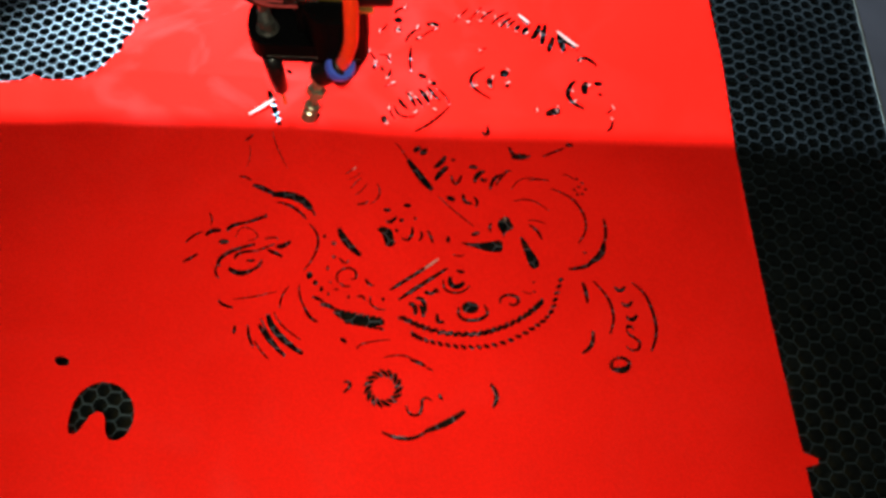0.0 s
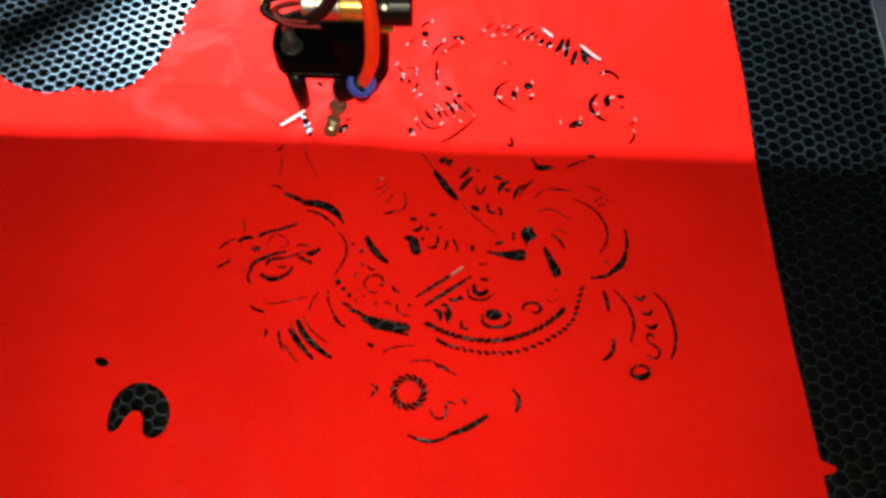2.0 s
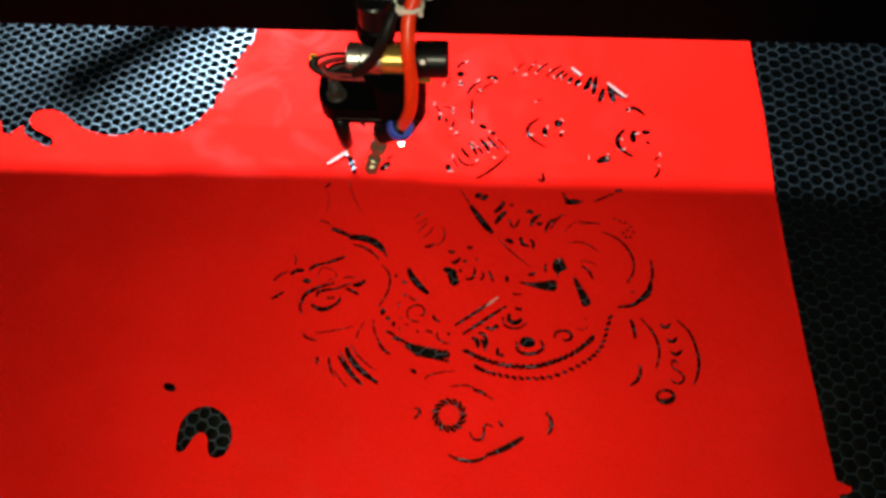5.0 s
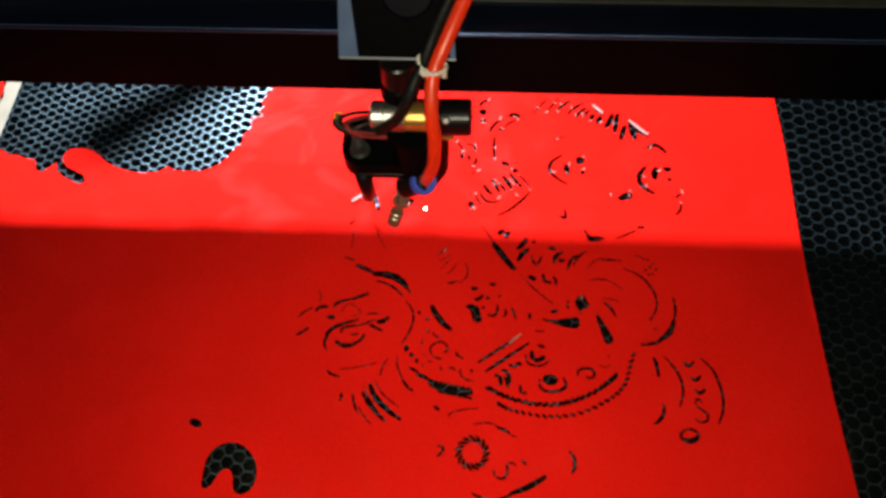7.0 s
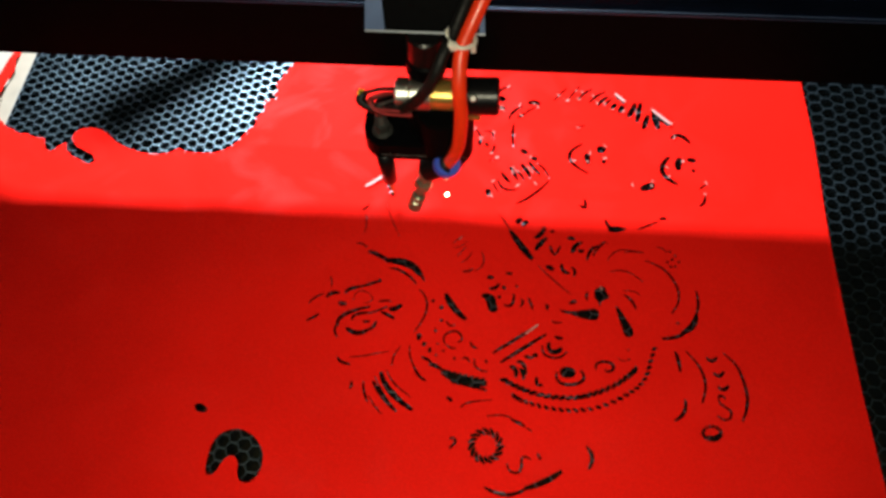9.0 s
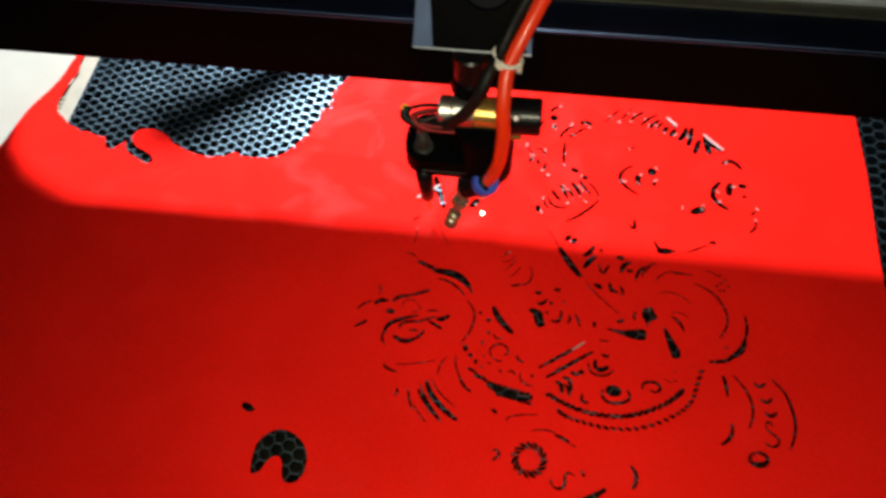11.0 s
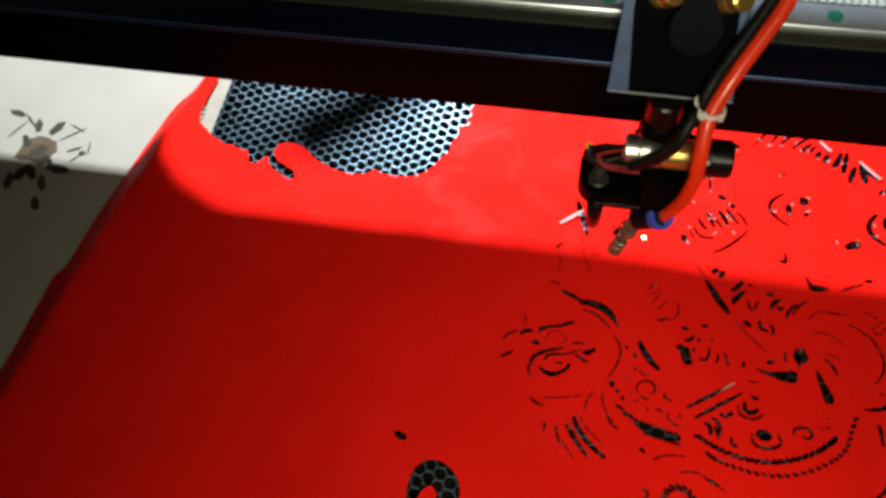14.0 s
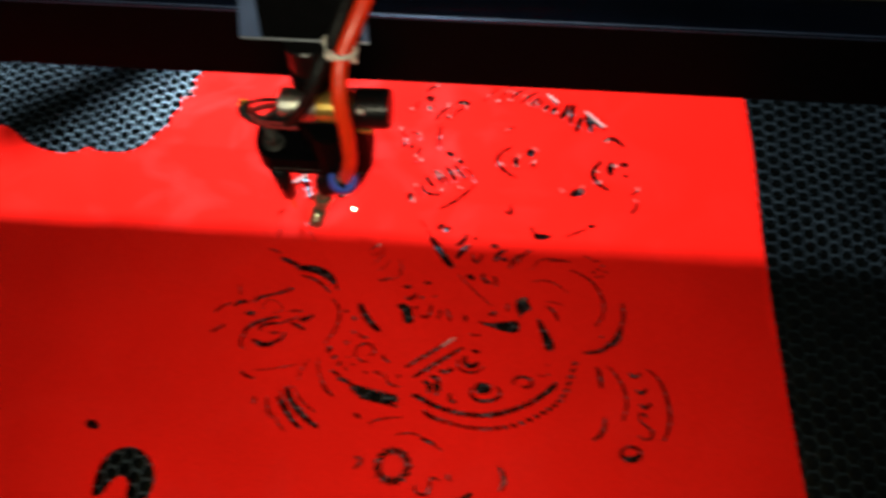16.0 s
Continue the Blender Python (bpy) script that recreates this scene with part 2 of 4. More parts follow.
def honeycomb():
    """Open hexagonal cells of thin foil, uneven as it was pulled out, standing on the tray in two panels."""
    verts, faces = [], []
    wall, top, deep, seam = 0.20 * MM, -0.0012, -0.009, -0.06
    for size, turn, x0, x1 in ((3.25, -2.0, BED_L, seam), (3.85, 0.0, seam, BED_R)):
        s = size * MM
        dx, dy = 1.5 * s, math.sqrt(3) * s
        c, sn = math.cos(radians(turn)), math.sin(radians(turn))
        mx, my = (x0 + x1) / 2, 0.06
        nodes, edges = {}, set()
        for i in range(-95, 96):
            for j in range(-95, 96):
                u, v = i * dx, (j + 0.5 * (i % 2)) * dy
                cx, cy = mx + u * c - v * sn, my + u * sn + v * c
                if not (x0 - s < cx < x1 + s and BED_F < cy < 0.34):
                    continue
                ring = []
                for k in range(6):
                    a = radians(60 * k)
                    key = (round((u + s * math.cos(a)) * 5e4 / 4), round((v + s * math.sin(a)) * 5e4 / 4))
                    found = next((q for q in ((key[0] + p, key[1] + r) for p in (0, -1, 1) for r in (0, -1, 1)) if q in nodes), None)
                    if found is None:
                        px, py = u + s * math.cos(a), v + s * math.sin(a)
                        x, y = mx + px * c - py * sn, my + px * sn + py * c
                        w = noise.noise_vector((x * 40, y * 40, 0)) * 0.0013 + noise.noise_vector((x * 170, y * 170, 3)) * 0.0005
                        nodes[key] = (min(max(x + w.x, x0), x1), y + w.y, top + 0.0005 * w.z * 1000 * 0.4)
                        found = key
                    ring.append(found)
                for k in range(6):
                    edges.add(tuple(sorted((ring[k], ring[(k + 1) % 6]))))
        for a, b in sorted(edges):
            (ax, ay, az), (bx, by, bz) = nodes[a], nodes[b]
            d = math.hypot(bx - ax, by - ay)
            if d < 1e-5:
                continue
            # the foil is doubled on the glued flats
            half = wall * (1.6 if (b[0] - a[0]) ** 2 > 4 * (b[1] - a[1]) ** 2 else 1.0)
            nx, ny = -(by - ay) / d * half, (bx - ax) / d * half
            k = len(verts)
            for x, y, z, q in ((ax, ay, az, 1), (bx, by, bz, 1), (bx, by, bz, -1), (ax, ay, az, -1)):
                verts += [(x + q * nx, y + q * ny, min(z, -0.0007)), (x + q * nx, y + q * ny, deep)]
            faces += [(k, k + 2, k + 4, k + 6), (k, k + 1, k + 3, k + 2), (k + 4, k + 5, k + 7, k + 6)]
    me = bpy.data.meshes.new("honeycomb_bed")
    me.from_pydata(verts, [], faces)
    me.materials.append(FOIL_WALL)
    me.materials.append(FOIL_EDGE)
    for k, p in enumerate(me.polygons):
        p.material_index = 1 if k % 3 == 0 else 0
    return tagged(new("honeycomb_bed", me), "grey aluminium honeycomb cutting bed with open cells", "honeycomb bed", kind="stuff")


honeycomb()
strip = empty("edge_strip", "pale frayed wooden strip along the bed's edge", "strip")
part("bar", box(-0.3168, BED_F, -0.02, BED_L - 0.0006, BED_B, -0.0015, 0.0008), WOOD_STRIP, strip)
for k in range(7):
    y = 0.112 + k * 0.0032
    part("splinter", box(-0.3195 - 0.0012 * (k % 3), y, -0.0045, -0.3150, y + 0.0018, -0.0008, 0.0003, 1), WOOD_STRIP, strip)

# ---- red paper with its cut pattern ----
HOLES = []


def stroke(path, width):
    """A closed outline round a path, thin at both ends."""
    n = len(path)
    left, right = [], []
    for k, p in enumerate(path):
        d = (path[min(k + 1, n - 1)] - path[max(k - 1, 0)]).normalized()
        t = k / (n - 1)
        h = 0.74 * width * (0.28 + 0.72 * math.sin(math.pi * (0.08 + 0.84 * t)) ** 0.7)
        w = Vector((-d.y, d.x)) * h
        left.append(p + w)
        right.append(p - w)
    HOLES.append([q * MM for q in left + right[::-1]])


def cut(x0, y0, xm, ym, x1, y1, width):
    """A curved slit through three places, in millimetres."""
    a, m, b = Vector((x0, y0)), Vector((xm, ym)), Vector((x1, y1))
    c = 2 * m - (a + b) / 2
    n = 5 if (b - a).length < 6 else 9
    stroke([a.lerp(c, t).lerp(c.lerp(b, t), t) for t in (k / (n - 1) for k in range(n))], width)


def line(points, width):
    """A slit along a longer winding line."""
    stroke([p.xy for p in spline([(x, y, 0) for x, y in points], 5)], width)


def blob(points):
    """A filled opening with a softly rounded outline."""
    n = len(points)
    ring = []
    for k in range(n):
        p, q = Vector(points[k]), Vector(points[(k + 1) % n])
        ring += [p.lerp(q, 0.25) * MM, p.lerp(q, 0.75) * MM]
    HOLES.append(ring)


def oval(x, y, rx, ry, turn=0):
    c, s = math.cos(radians(turn)), math.sin(radians(turn))
    HOLES.append([Vector((x + rx * math.cos(a) * c - ry * math.sin(a) * s, y + rx * math.cos(a) * s + ry * math.sin(a) * c)) * MM for a in (2 * math.pi * k / 14 for k in range(14))])


def rosette(x, y, inner, outer, count, width, lean=25):
    for k in range(count):
        a = 2 * math.pi * k / count
        b = a + radians(lean)
        cut(x + inner * math.cos(a), y + inner * math.sin(a), x + (inner + outer) / 2 * math.cos((a + b) / 2), y + (inner + outer) / 2 * math.sin((a + b) / 2), x + outer * math.cos(b), y + outer * math.sin(b), width)


def comb(points, count, length, width, lean):
    """A row of short slits along a curve."""
    line = [p.xy for p in spline([(x, y, 0) for x, y in points], 24)]
    for k in range(count):
        i = round(k / (count - 1) * (len(line) - 2))
        d = (line[i + 1] - line[i]).normalized()
        c, s = math.cos(radians(lean)), math.sin(radians(lean))
        v = Vector((d.x * c - d.y * s, d.x * s + d.y * c)) * length / 2
        p = line[i]
        cut(p.x - v.x, p.y - v.y, p.x + 0.2, p.y, p.x + v.x, p.y + v.y, width)


def crest():
    cut(-11.3, 152.7, -7.9, 157.4, -4.3, 162.1, 0.9)
    cut(-3.6, 154.0, -0.8, 158.7, 2.6, 163.7, 0.9)
    cut(1.3, 153.7, 4.4, 158.3, 9.2, 162.4, 1.2)
    cut(7.8, 152.7, 11.3, 157.4, 16.5, 161.1, 1.2)
    cut(12.1, 150.9, 14.4, 154.7, 17.9, 157.9, 1.5)
    cut(15.5, 151.1, 17.3, 153.8, 19.9, 156.6, 1.2)
    cut(19.2, 149.2, 20.7, 151.5, 22.1, 153.8, 1.9)
    cut(23.5, 147.0, 24.7, 150.0, 25.8, 152.6, 2.2)
    cut(27.7, 144.8, 30.1, 148.6, 32.2, 154.6, 2.2)
    cut(32.8, 141.7, 33.7, 147.4, 35.1, 155.1, 2.1)
    cut(36.0, 137.3, 37.3, 142.0, 38.9, 147.1, 2.1)
    cut(41.5, 148.4, 42.7, 143.1, 44.0, 137.9, 2.7)
    cut(40.7, 150.1, 45.4, 145.1, 49.7, 140.8, 2.5)
    cut(21.3, 159.6, 23.9, 156.9, 26.4, 153.8, 1.9)
    cut(49.9, 132.4, 54.6, 134.8, 60.0, 130.3, 1.8)

def face():
    cut(48.9, 121.0, 44.9, 111.7, 52.5, 104.3, 2.0)
    cut(54.7, 120.7, 53.1, 116.9, 53.5, 112.9, 2.6)
    cut(60.0, 121.4, 60.0, 120.0, 59.9, 118.4, 3.2)
    cut(60.8, 114.4, 60.7, 113.4, 60.6, 112.4, 1.7)
    cut(33.7, 99.8, 38.3, 102.0, 41.0, 102.5, 3.1)
    cut(66.5, 105.5, 64.5, 103.8, 63.1, 102.0, 0.9)
    cut(65.6, 99.0, 64.8, 94.8, 62.2, 92.1, 1.1)
    cut(4.6, 125.7, -2.2, 116.4, 7.5, 107.5, 1.4)
    cut(7.4, 119.8, 6.9, 117.1, 7.7, 113.1, 2.3)
    cut(11.8, 123.1, 14.0, 122.6, 16.2, 121.8, 3.5)
    cut(14.3, 115.6, 15.4, 115.3, 16.5, 115.0, 2.0)
    cut(0.9, 134.8, 2.6, 136.6, 5.6, 137.6, 0.9)
    cut(3.3, 88.6, 6.2, 87.2, 5.9, 92.2, 1.4)
    cut(16.0, 81.0, 19.9, 75.7, 26.0, 76.7, 1.3)
    cut(17.3, 75.9, 20.7, 75.8, 24.4, 76.3, 2.4)
    cut(31.7, 76.4, 37.1, 79.2, 41.9, 81.7, 0.8)
    cut(42.5, 83.0, 44.4, 83.7, 46.0, 83.2, 1.4)
    cut(28.3, 102.3, 29.4, 102.4, 30.5, 102.8, 0.9)

def ribbon():
    cut(-40.7, 155.6, -39.4, 158.6, -34.7, 160.9, 1.2)
    cut(-40.5, 153.4, -39.1, 152.1, -37.3, 150.8, 2.8)
    cut(-40.2, 147.0, -38.7, 146.0, -37.0, 145.1, 2.4)
    cut(-24.8, 149.9, -21.7, 150.9, -18.3, 149.7, 2.1)
    cut(-34.7, 138.5, -32.2, 144.0, -27.5, 147.9, 1.2)
    cut(-26.5, 142.3, -24.1, 145.3, -19.9, 147.8, 0.9)
    cut(-30.0, 140.6, -28.4, 141.4, -26.5, 143.0, 1.5)
    cut(-47.9, 144.2, -45.5, 146.6, -44.5, 149.2, 0.9)
    cut(-31.8, 135.9, -32.0, 128.9, -31.3, 120.5, 1.2)
    cut(-47.2, 129.6, -43.0, 129.2, -42.2, 124.8, 0.9)
    cut(-41.2, 121.5, -41.5, 118.1, -43.5, 115.2, 1.2)
    cut(-47.9, 124.4, -48.9, 122.6, -48.8, 120.2, 1.5)
    cut(-45.7, 122.8, -45.0, 121.2, -44.4, 119.9, 1.4)
    cut(-27.4, 119.7, -25.5, 118.5, -23.5, 117.6, 2.0)
    cut(-21.5, 115.4, -20.1, 114.5, -18.5, 114.0, 2.0)
    cut(-43.5, 110.9, -40.9, 112.4, -38.3, 114.3, 0.6)
    cut(-43.0, 94.1, -42.4, 92.2, -41.7, 89.8, 2.2)
    cut(-51.7, 131.0, -49.5, 127.7, -47.7, 125.4, 0.9)

def teeth():
    cut(-38.1, 100.2, -34.6, 95.0, -27.9, 95.1, 1.1)
    cut(-36.4, 104.8, -34.4, 101.7, -31.6, 99.0, 1.4)
    cut(-32.6, 108.7, -30.3, 104.9, -27.9, 100.5, 1.4)
    cut(-29.3, 107.3, -26.7, 104.2, -24.2, 100.5, 1.1)
    cut(-26.8, 110.7, -23.9, 107.0, -21.6, 102.6, 1.7)
    cut(-23.0, 112.7, -20.2, 108.6, -16.5, 104.5, 1.4)
    cut(-19.2, 111.9, -14.8, 108.3, -11.9, 102.9, 0.9)
    cut(-28.1, 86.6, -19.6, 92.8, -11.9, 101.9, 1.1)
    cut(-40.1, 98.4, -39.1, 95.3, -36.6, 92.3, 0.8)

def under_head():
    cut(-96.9, 103.7, -94.1, 96.4, -89.6, 85.1, 2.2)
    cut(-76.7, 87.8, -74.6, 90.4, -72.4, 92.8, 2.5)
    cut(-84.9, 125.1, -82.8, 123.3, -80.6, 121.0, 1.7)
    cut(-89.9, 116.3, -88.6, 115.1, -87.4, 113.8, 1.4)
    cut(-74.2, 94.6, -72.7, 95.6, -71.5, 96.4, 1.1)

def wing():
    cut(-30.2, 71.1, -24.1, 62.5, -18.5, 56.1, 2.4)
    cut(-36.4, 79.8, -33.6, 76.6, -30.2, 71.1, 0.5)
    cut(-27.6, 75.5, -26.3, 77.1, -24.6, 78.4, 1.9)
    cut(-24.4, 74.2, -23.2, 75.8, -21.9, 77.7, 1.9)
    cut(-18.2, 67.9, -15.4, 70.2, -13.2, 74.3, 1.6)
    cut(-17.4, 61.2, -14.8, 65.5, -12.0, 68.6, 1.8)
    cut(-10.3, 71.7, -9.5, 72.4, -8.8, 73.0, 1.1)
    cut(-10.4, 64.2, -8.2, 59.7, -5.5, 64.5, 1.0)
    cut(-2.2, 68.9, -0.1, 69.3, 1.4, 68.2, 1.6)
    cut(0.5, 61.1, 1.7, 65.0, 5.1, 67.3, 1.6)
    cut(3.3, 63.9, 4.3, 62.2, 5.9, 63.4, 1.3)
    cut(7.7, 58.6, 8.7, 62.4, 10.8, 65.5, 1.1)
    cut(10.2, 60.2, 12.6, 64.7, 15.9, 67.9, 0.8)
    cut(-12.1, 52.7, -10.0, 52.3, -8.5, 50.9, 1.8)
    cut(-4.5, 54.9, -3.7, 51.2, -0.4, 50.3, 1.3)
    cut(0.1, 53.7, 1.6, 51.5, 1.2, 48.6, 1.0)
    cut(-15.9, 53.4, -9.4, 46.9, 0.3, 39.0, 0.5)

def snout():
    blob([(-41.9, 34.5), (-38.7, 36.2), (-35.4, 35.6), (-34.4, 31.5), (-33.4, 28.7), (-35.0, 26.8), (-37.7, 27.2), (-39.0, 31.2), (-39.6, 33.2)])
    blob([(-5.6, 31.1), (-2.2, 30.8), (1.8, 30.8), (7.2, 32.0), (13.0, 33.3), (13.2, 27.5), (9.8, 26.7), (4.5, 27.5), (0.5, 28.9), (-3.5, 29.5)])
    blob([(10.9, 42.2), (12.6, 43.8), (15.8, 44.9), (16.6, 42.0), (18.4, 39.5), (16.3, 37.8), (14.1, 36.5), (13.6, 33.6), (12.8, 36.4), (10.9, 38.7)])
    blob([(20.5, 35.5), (22.6, 34.2), (25.7, 28.9), (28.7, 24.0), (28.9, 21.5), (27.3, 19.7), (24.9, 20.1), (23.5, 24.5), (21.5, 30.7)])


def left_face():
    cut(-104.4, 57.2, -102.0, 57.4, -98.8, 55.8, 0.7)
    cut(-98.0, 53.5, -93.3, 52.1, -87.5, 49.3, 1.6)
    cut(-89.0, 49.2, -78.2, 48.4, -71.2, 42.9, 2.8)
    cut(-71.8, 44.0, -70.1, 41.6, -69.2, 39.9, 0.8)
    cut(-86.5, 45.4, -79.4, 43.6, -72.9, 38.3, 0.9)
    cut(-71.2, 35.7, -66.6, 26.7, -71.3, 13.8, 0.7)
    cut(-105.5, 30.2, -103.9, 32.8, -97.4, 35.0, 1.3)
    cut(-97.9, 34.7, -94.0, 36.6, -90.3, 38.2, 1.2)
    cut(-90.9, 39.3, -90.3, 38.5, -90.4, 37.4, 0.9)
    cut(-114.4, 27.6, -112.1, 29.9, -108.4, 30.3, 1.5)
    cut(-122.2, 23.7, -119.8, 27.0, -115.9, 29.4, 0.8)
    cut(-121.8, 14.8, -119.1, 16.7, -116.4, 19.0, 1.0)
    cut(-113.3, 32.8, -113.0, 35.5, -114.5, 38.8, 0.45)
    cut(-101.6, 26.7, -99.5, 32.2, -93.9, 30.6, 0.4)
    cut(-93.9, 30.6, -92.6, 28.0, -96.7, 25.9, 0.4)
    cut(-106.8, 13.5, -104.8, 19.3, -93.1, 24.7, 1.4)
    cut(-100.5, 17.2, -99.0, 20.2, -92.0, 21.6, 1.1)
    cut(-92.2, 21.6, -88.6, 23.4, -84.8, 25.4, 0.8)
    cut(-84.0, 24.7, -81.6, 24.5, -78.3, 27.1, 1.7)
    cut(-89.2, 27.3, -86.4, 28.3, -83.4, 27.9, 0.7)
    cut(-87.6, 22.4, -84.1, 21.2, -81.0, 19.5, 1.2)
    cut(-95.7, 16.9, -93.8, 17.0, -92.2, 17.4, 0.9)
    cut(-102.7, 13.2, -97.5, 11.1, -92.3, 13.2, 1.7)
    cut(-92.8, 12.9, -90.4, 14.8, -89.4, 17.8, 1.2)
    cut(-107.4, 14.5, -107.8, 11.3, -105.9, 8.1, 0.8)
    cut(-104.5, -1.4, -102.4, -3.3, -98.1, -4.3, 0.9)
    cut(-99.1, -0.7, -91.6, 0.7, -81.5, 3.7, 0.45)
    oval(-106.4, 25.1, 2.1, 1.3)

def fan():
    cut(-83.9, -6.4, -78.8, -14.7, -67.9, -22.5, 1.9)
    cut(-87.0, -10.9, -81.6, -17.7, -74.8, -23.8, 1.4)
    cut(-81.5, -5.3, -77.4, -11.0, -69.4, -16.6, 0.5)
    cut(-91.3, -11.4, -90.2, -16.2, -87.8, -20.8, 0.8)
    cut(-86.4, -8.5, -82.9, -14.4, -78.7, -19.4, 0.6)
    cut(-96.7, -11.9, -96.3, -13.6, -96.7, -15.5, 1.0)
    cut(-88.0, -17.7, -84.7, -22.1, -81.1, -25.4, 0.5)
    cut(-76.6, 6.3, -78.9, 1.8, -79.5, -3.4, 0.5)
    cut(-72.5, 7.5, -71.7, 2.0, -69.1, -2.7, 0.5)
    cut(-69.6, -2.2, -66.8, -6.5, -63.4, -8.6, 1.0)
    cut(-53.5, -15.4, -52.1, -16.0, -50.9, -17.0, 1.2)
    cut(-46.3, -19.6, -43.6, -16.9, -33.3, -14.9, 0.5)

def body():
    oval(-68.7, 11.8, 1.2, 1.8)
    oval(-66.0, 8.6, 1.1, 1.2)
    oval(-63.2, 5.9, 0.8, 1.4)
    oval(-60.1, 3.8, 0.4, 1.0)
    oval(-64.1, 30.3, 0.8, 0.9)
    oval(-59.9, 27.3, 1.0, 1.2)
    oval(-59.3, 20.9, 0.9, 0.8)
    oval(-61.5, 15.6, 0.5, 1.4)
    oval(-59.9, 9.2, 0.8, 0.4)
    oval(-57.0, 6.0, 1.1, 0.4)
    oval(-51.6, 3.0, 0.5, 1.0)
    oval(-37.2, 2.7, 0.7, 0.9)
    cut(-66.6, 2.2, -64.4, 1.6, -61.7, 0.2, 1.0)
    cut(-63.0, -0.9, -60.4, -1.2, -57.0, -2.6, 1.4)
    cut(-58.4, 34.7, -54.7, 28.4, -47.9, 22.3, 2.2)
    cut(-34.6, 6.9, -25.5, 13.8, -15.2, 21.7, 1.2)
    cut(-30.8, 2.7, -21.7, 9.8, -10.7, 18.2, 1.3)
    cut(-26.5, 1.2, -23.9, 0.1, -23.5, -3.7, 1.6)
    cut(-22.0, 0.9, -20.5, -1.5, -20.1, -4.5, 1.3)
    cut(-14.3, -2.7, -14.0, -5.9, -11.4, -6.1, 1.2)
    cut(-56.9, 20.8, -54.8, 18.5, -52.7, 19.7, 0.7)
    cut(-44.9, 11.7, -44.1, 9.7, -41.6, 8.6, 0.9)
    blob([(-58.0, -2.1), (-54.6, -3.5), (-49.1, -5.4), (-43.2, -6.6), (-37.6, -5.9), (-35.9, -7.3), (-36.9, -9.0), (-39.7, -9.6), (-43.4, -9.6), (-47.6, -8.6), (-52.2, -7.0), (-55.6, -5.0)])
    cut(-55.0, -4.2, -54.1, -3.7, -52.7, -3.2, 1.0)
    cut(-52.4, -4.6, -51.5, -4.1, -50.1, -3.6, 1.0)
    cut(-49.8, -5.0, -48.9, -4.5, -47.5, -4.0, 1.0)
    cut(-47.2, -5.4, -46.3, -4.9, -44.9, -4.4, 1.0)
    cut(-44.6, -5.8, -43.7, -5.3, -42.3, -4.8, 1.0)
    cut(-42.0, -6.2, -41.1, -5.7, -39.8, -5.2, 1.0)
    cut(-39.4, -6.6, -38.5, -6.0, -37.2, -5.6, 1.0)
    cut(-52.4, -7.6, -51.4, -8.2, -50.2, -8.7, 1.0)
    cut(-50.0, -7.9, -49.0, -8.6, -47.8, -9.0, 1.0)
    cut(-47.7, -8.3, -46.7, -8.9, -45.5, -9.4, 1.0)
    cut(-45.3, -8.6, -44.3, -9.3, -43.2, -9.7, 1.0)
    cut(-43.0, -9.0, -42.0, -9.7, -40.8, -10.1, 1.0)
    cut(-40.6, -9.3, -39.7, -10.0, -38.5, -10.4, 1.0)
    cut(-38.3, -9.7, -37.3, -10.4, -36.1, -10.8, 1.0)
    line([(-56.6, 9.3), (-57.4, 12.7), (-55.5, 15.1), (-52.0, 16.1), (-49.4, 14.1), (-49.4, 11.5), (-51.1, 11.2)], 0.7)
    line([(-55.9, 9.4), (-54.1, 7.9), (-51.3, 7.8)], 0.6)
    line([(-48.1, 3.1), (-46.2, 3.7), (-44.5, 1.8)], 0.7)
    line([(-42.5, 3.7), (-42.2, 0.4), (-39.3, -1.7), (-36.0, -2.0)], 0.6)
    line([(-23.6, 3.6), (-21.4, 3.7), (-19.9, 1.5), (-19.1, -2.2)], 1.3)
    line([(-20.1, 6.3), (-17.0, 6.2), (-15.2, 8.1), (-14.4, 6.6)], 1.1)
    oval(-18.9, 6.6, 1.3, 0.9)
    oval(-14.9, 7.6, 0.9, 1.0)

def band():
    cut(-56.9, -3.3, -47.3, -7.1, -36.1, -7.5, 3.0)


def collar():
    line([(-5.5, 0.7), (-5.4, -2.6), (-3.0, -4.7), (1.7, -4.7), (5.5, -3.0), (6.6, -0.7), (5.2, 2.2)], 1.1)
    line([(-9.4, 14.4), (-9.3, 11.2), (-7.1, 9.8), (-4.7, 10.7), (-3.6, 12.3)], 1.7)
    line([(-12.5, 12.6), (-11.6, 8.8), (-8.5, 7.2), (-4.2, 7.6), (-0.9, 10.6)], 0.8)
    line([(11.9, 3.3), (12.3, 5.9), (15.5, 7.3), (19.0, 6.5), (19.5, 4.0), (17.3, 2.6), (15.7, 3.5)], 1.0)
    oval(-0.7, 0.7, 3.7, 2.7)
    cut(-6.8, 17.4, -5.1, 16.9, -3.2, 16.8, 1.2)
    oval(26.5, 9.2, 0.6, 0.6)
    oval(26.4, 13.6, 0.5, 0.5)
    cut(21.5, 9.4, 23.9, 8.3, 25.6, 8.6, 0.4)
    cut(-8.4, 25.0, -6.5, 24.3, -3.5, 24.7, 0.6)

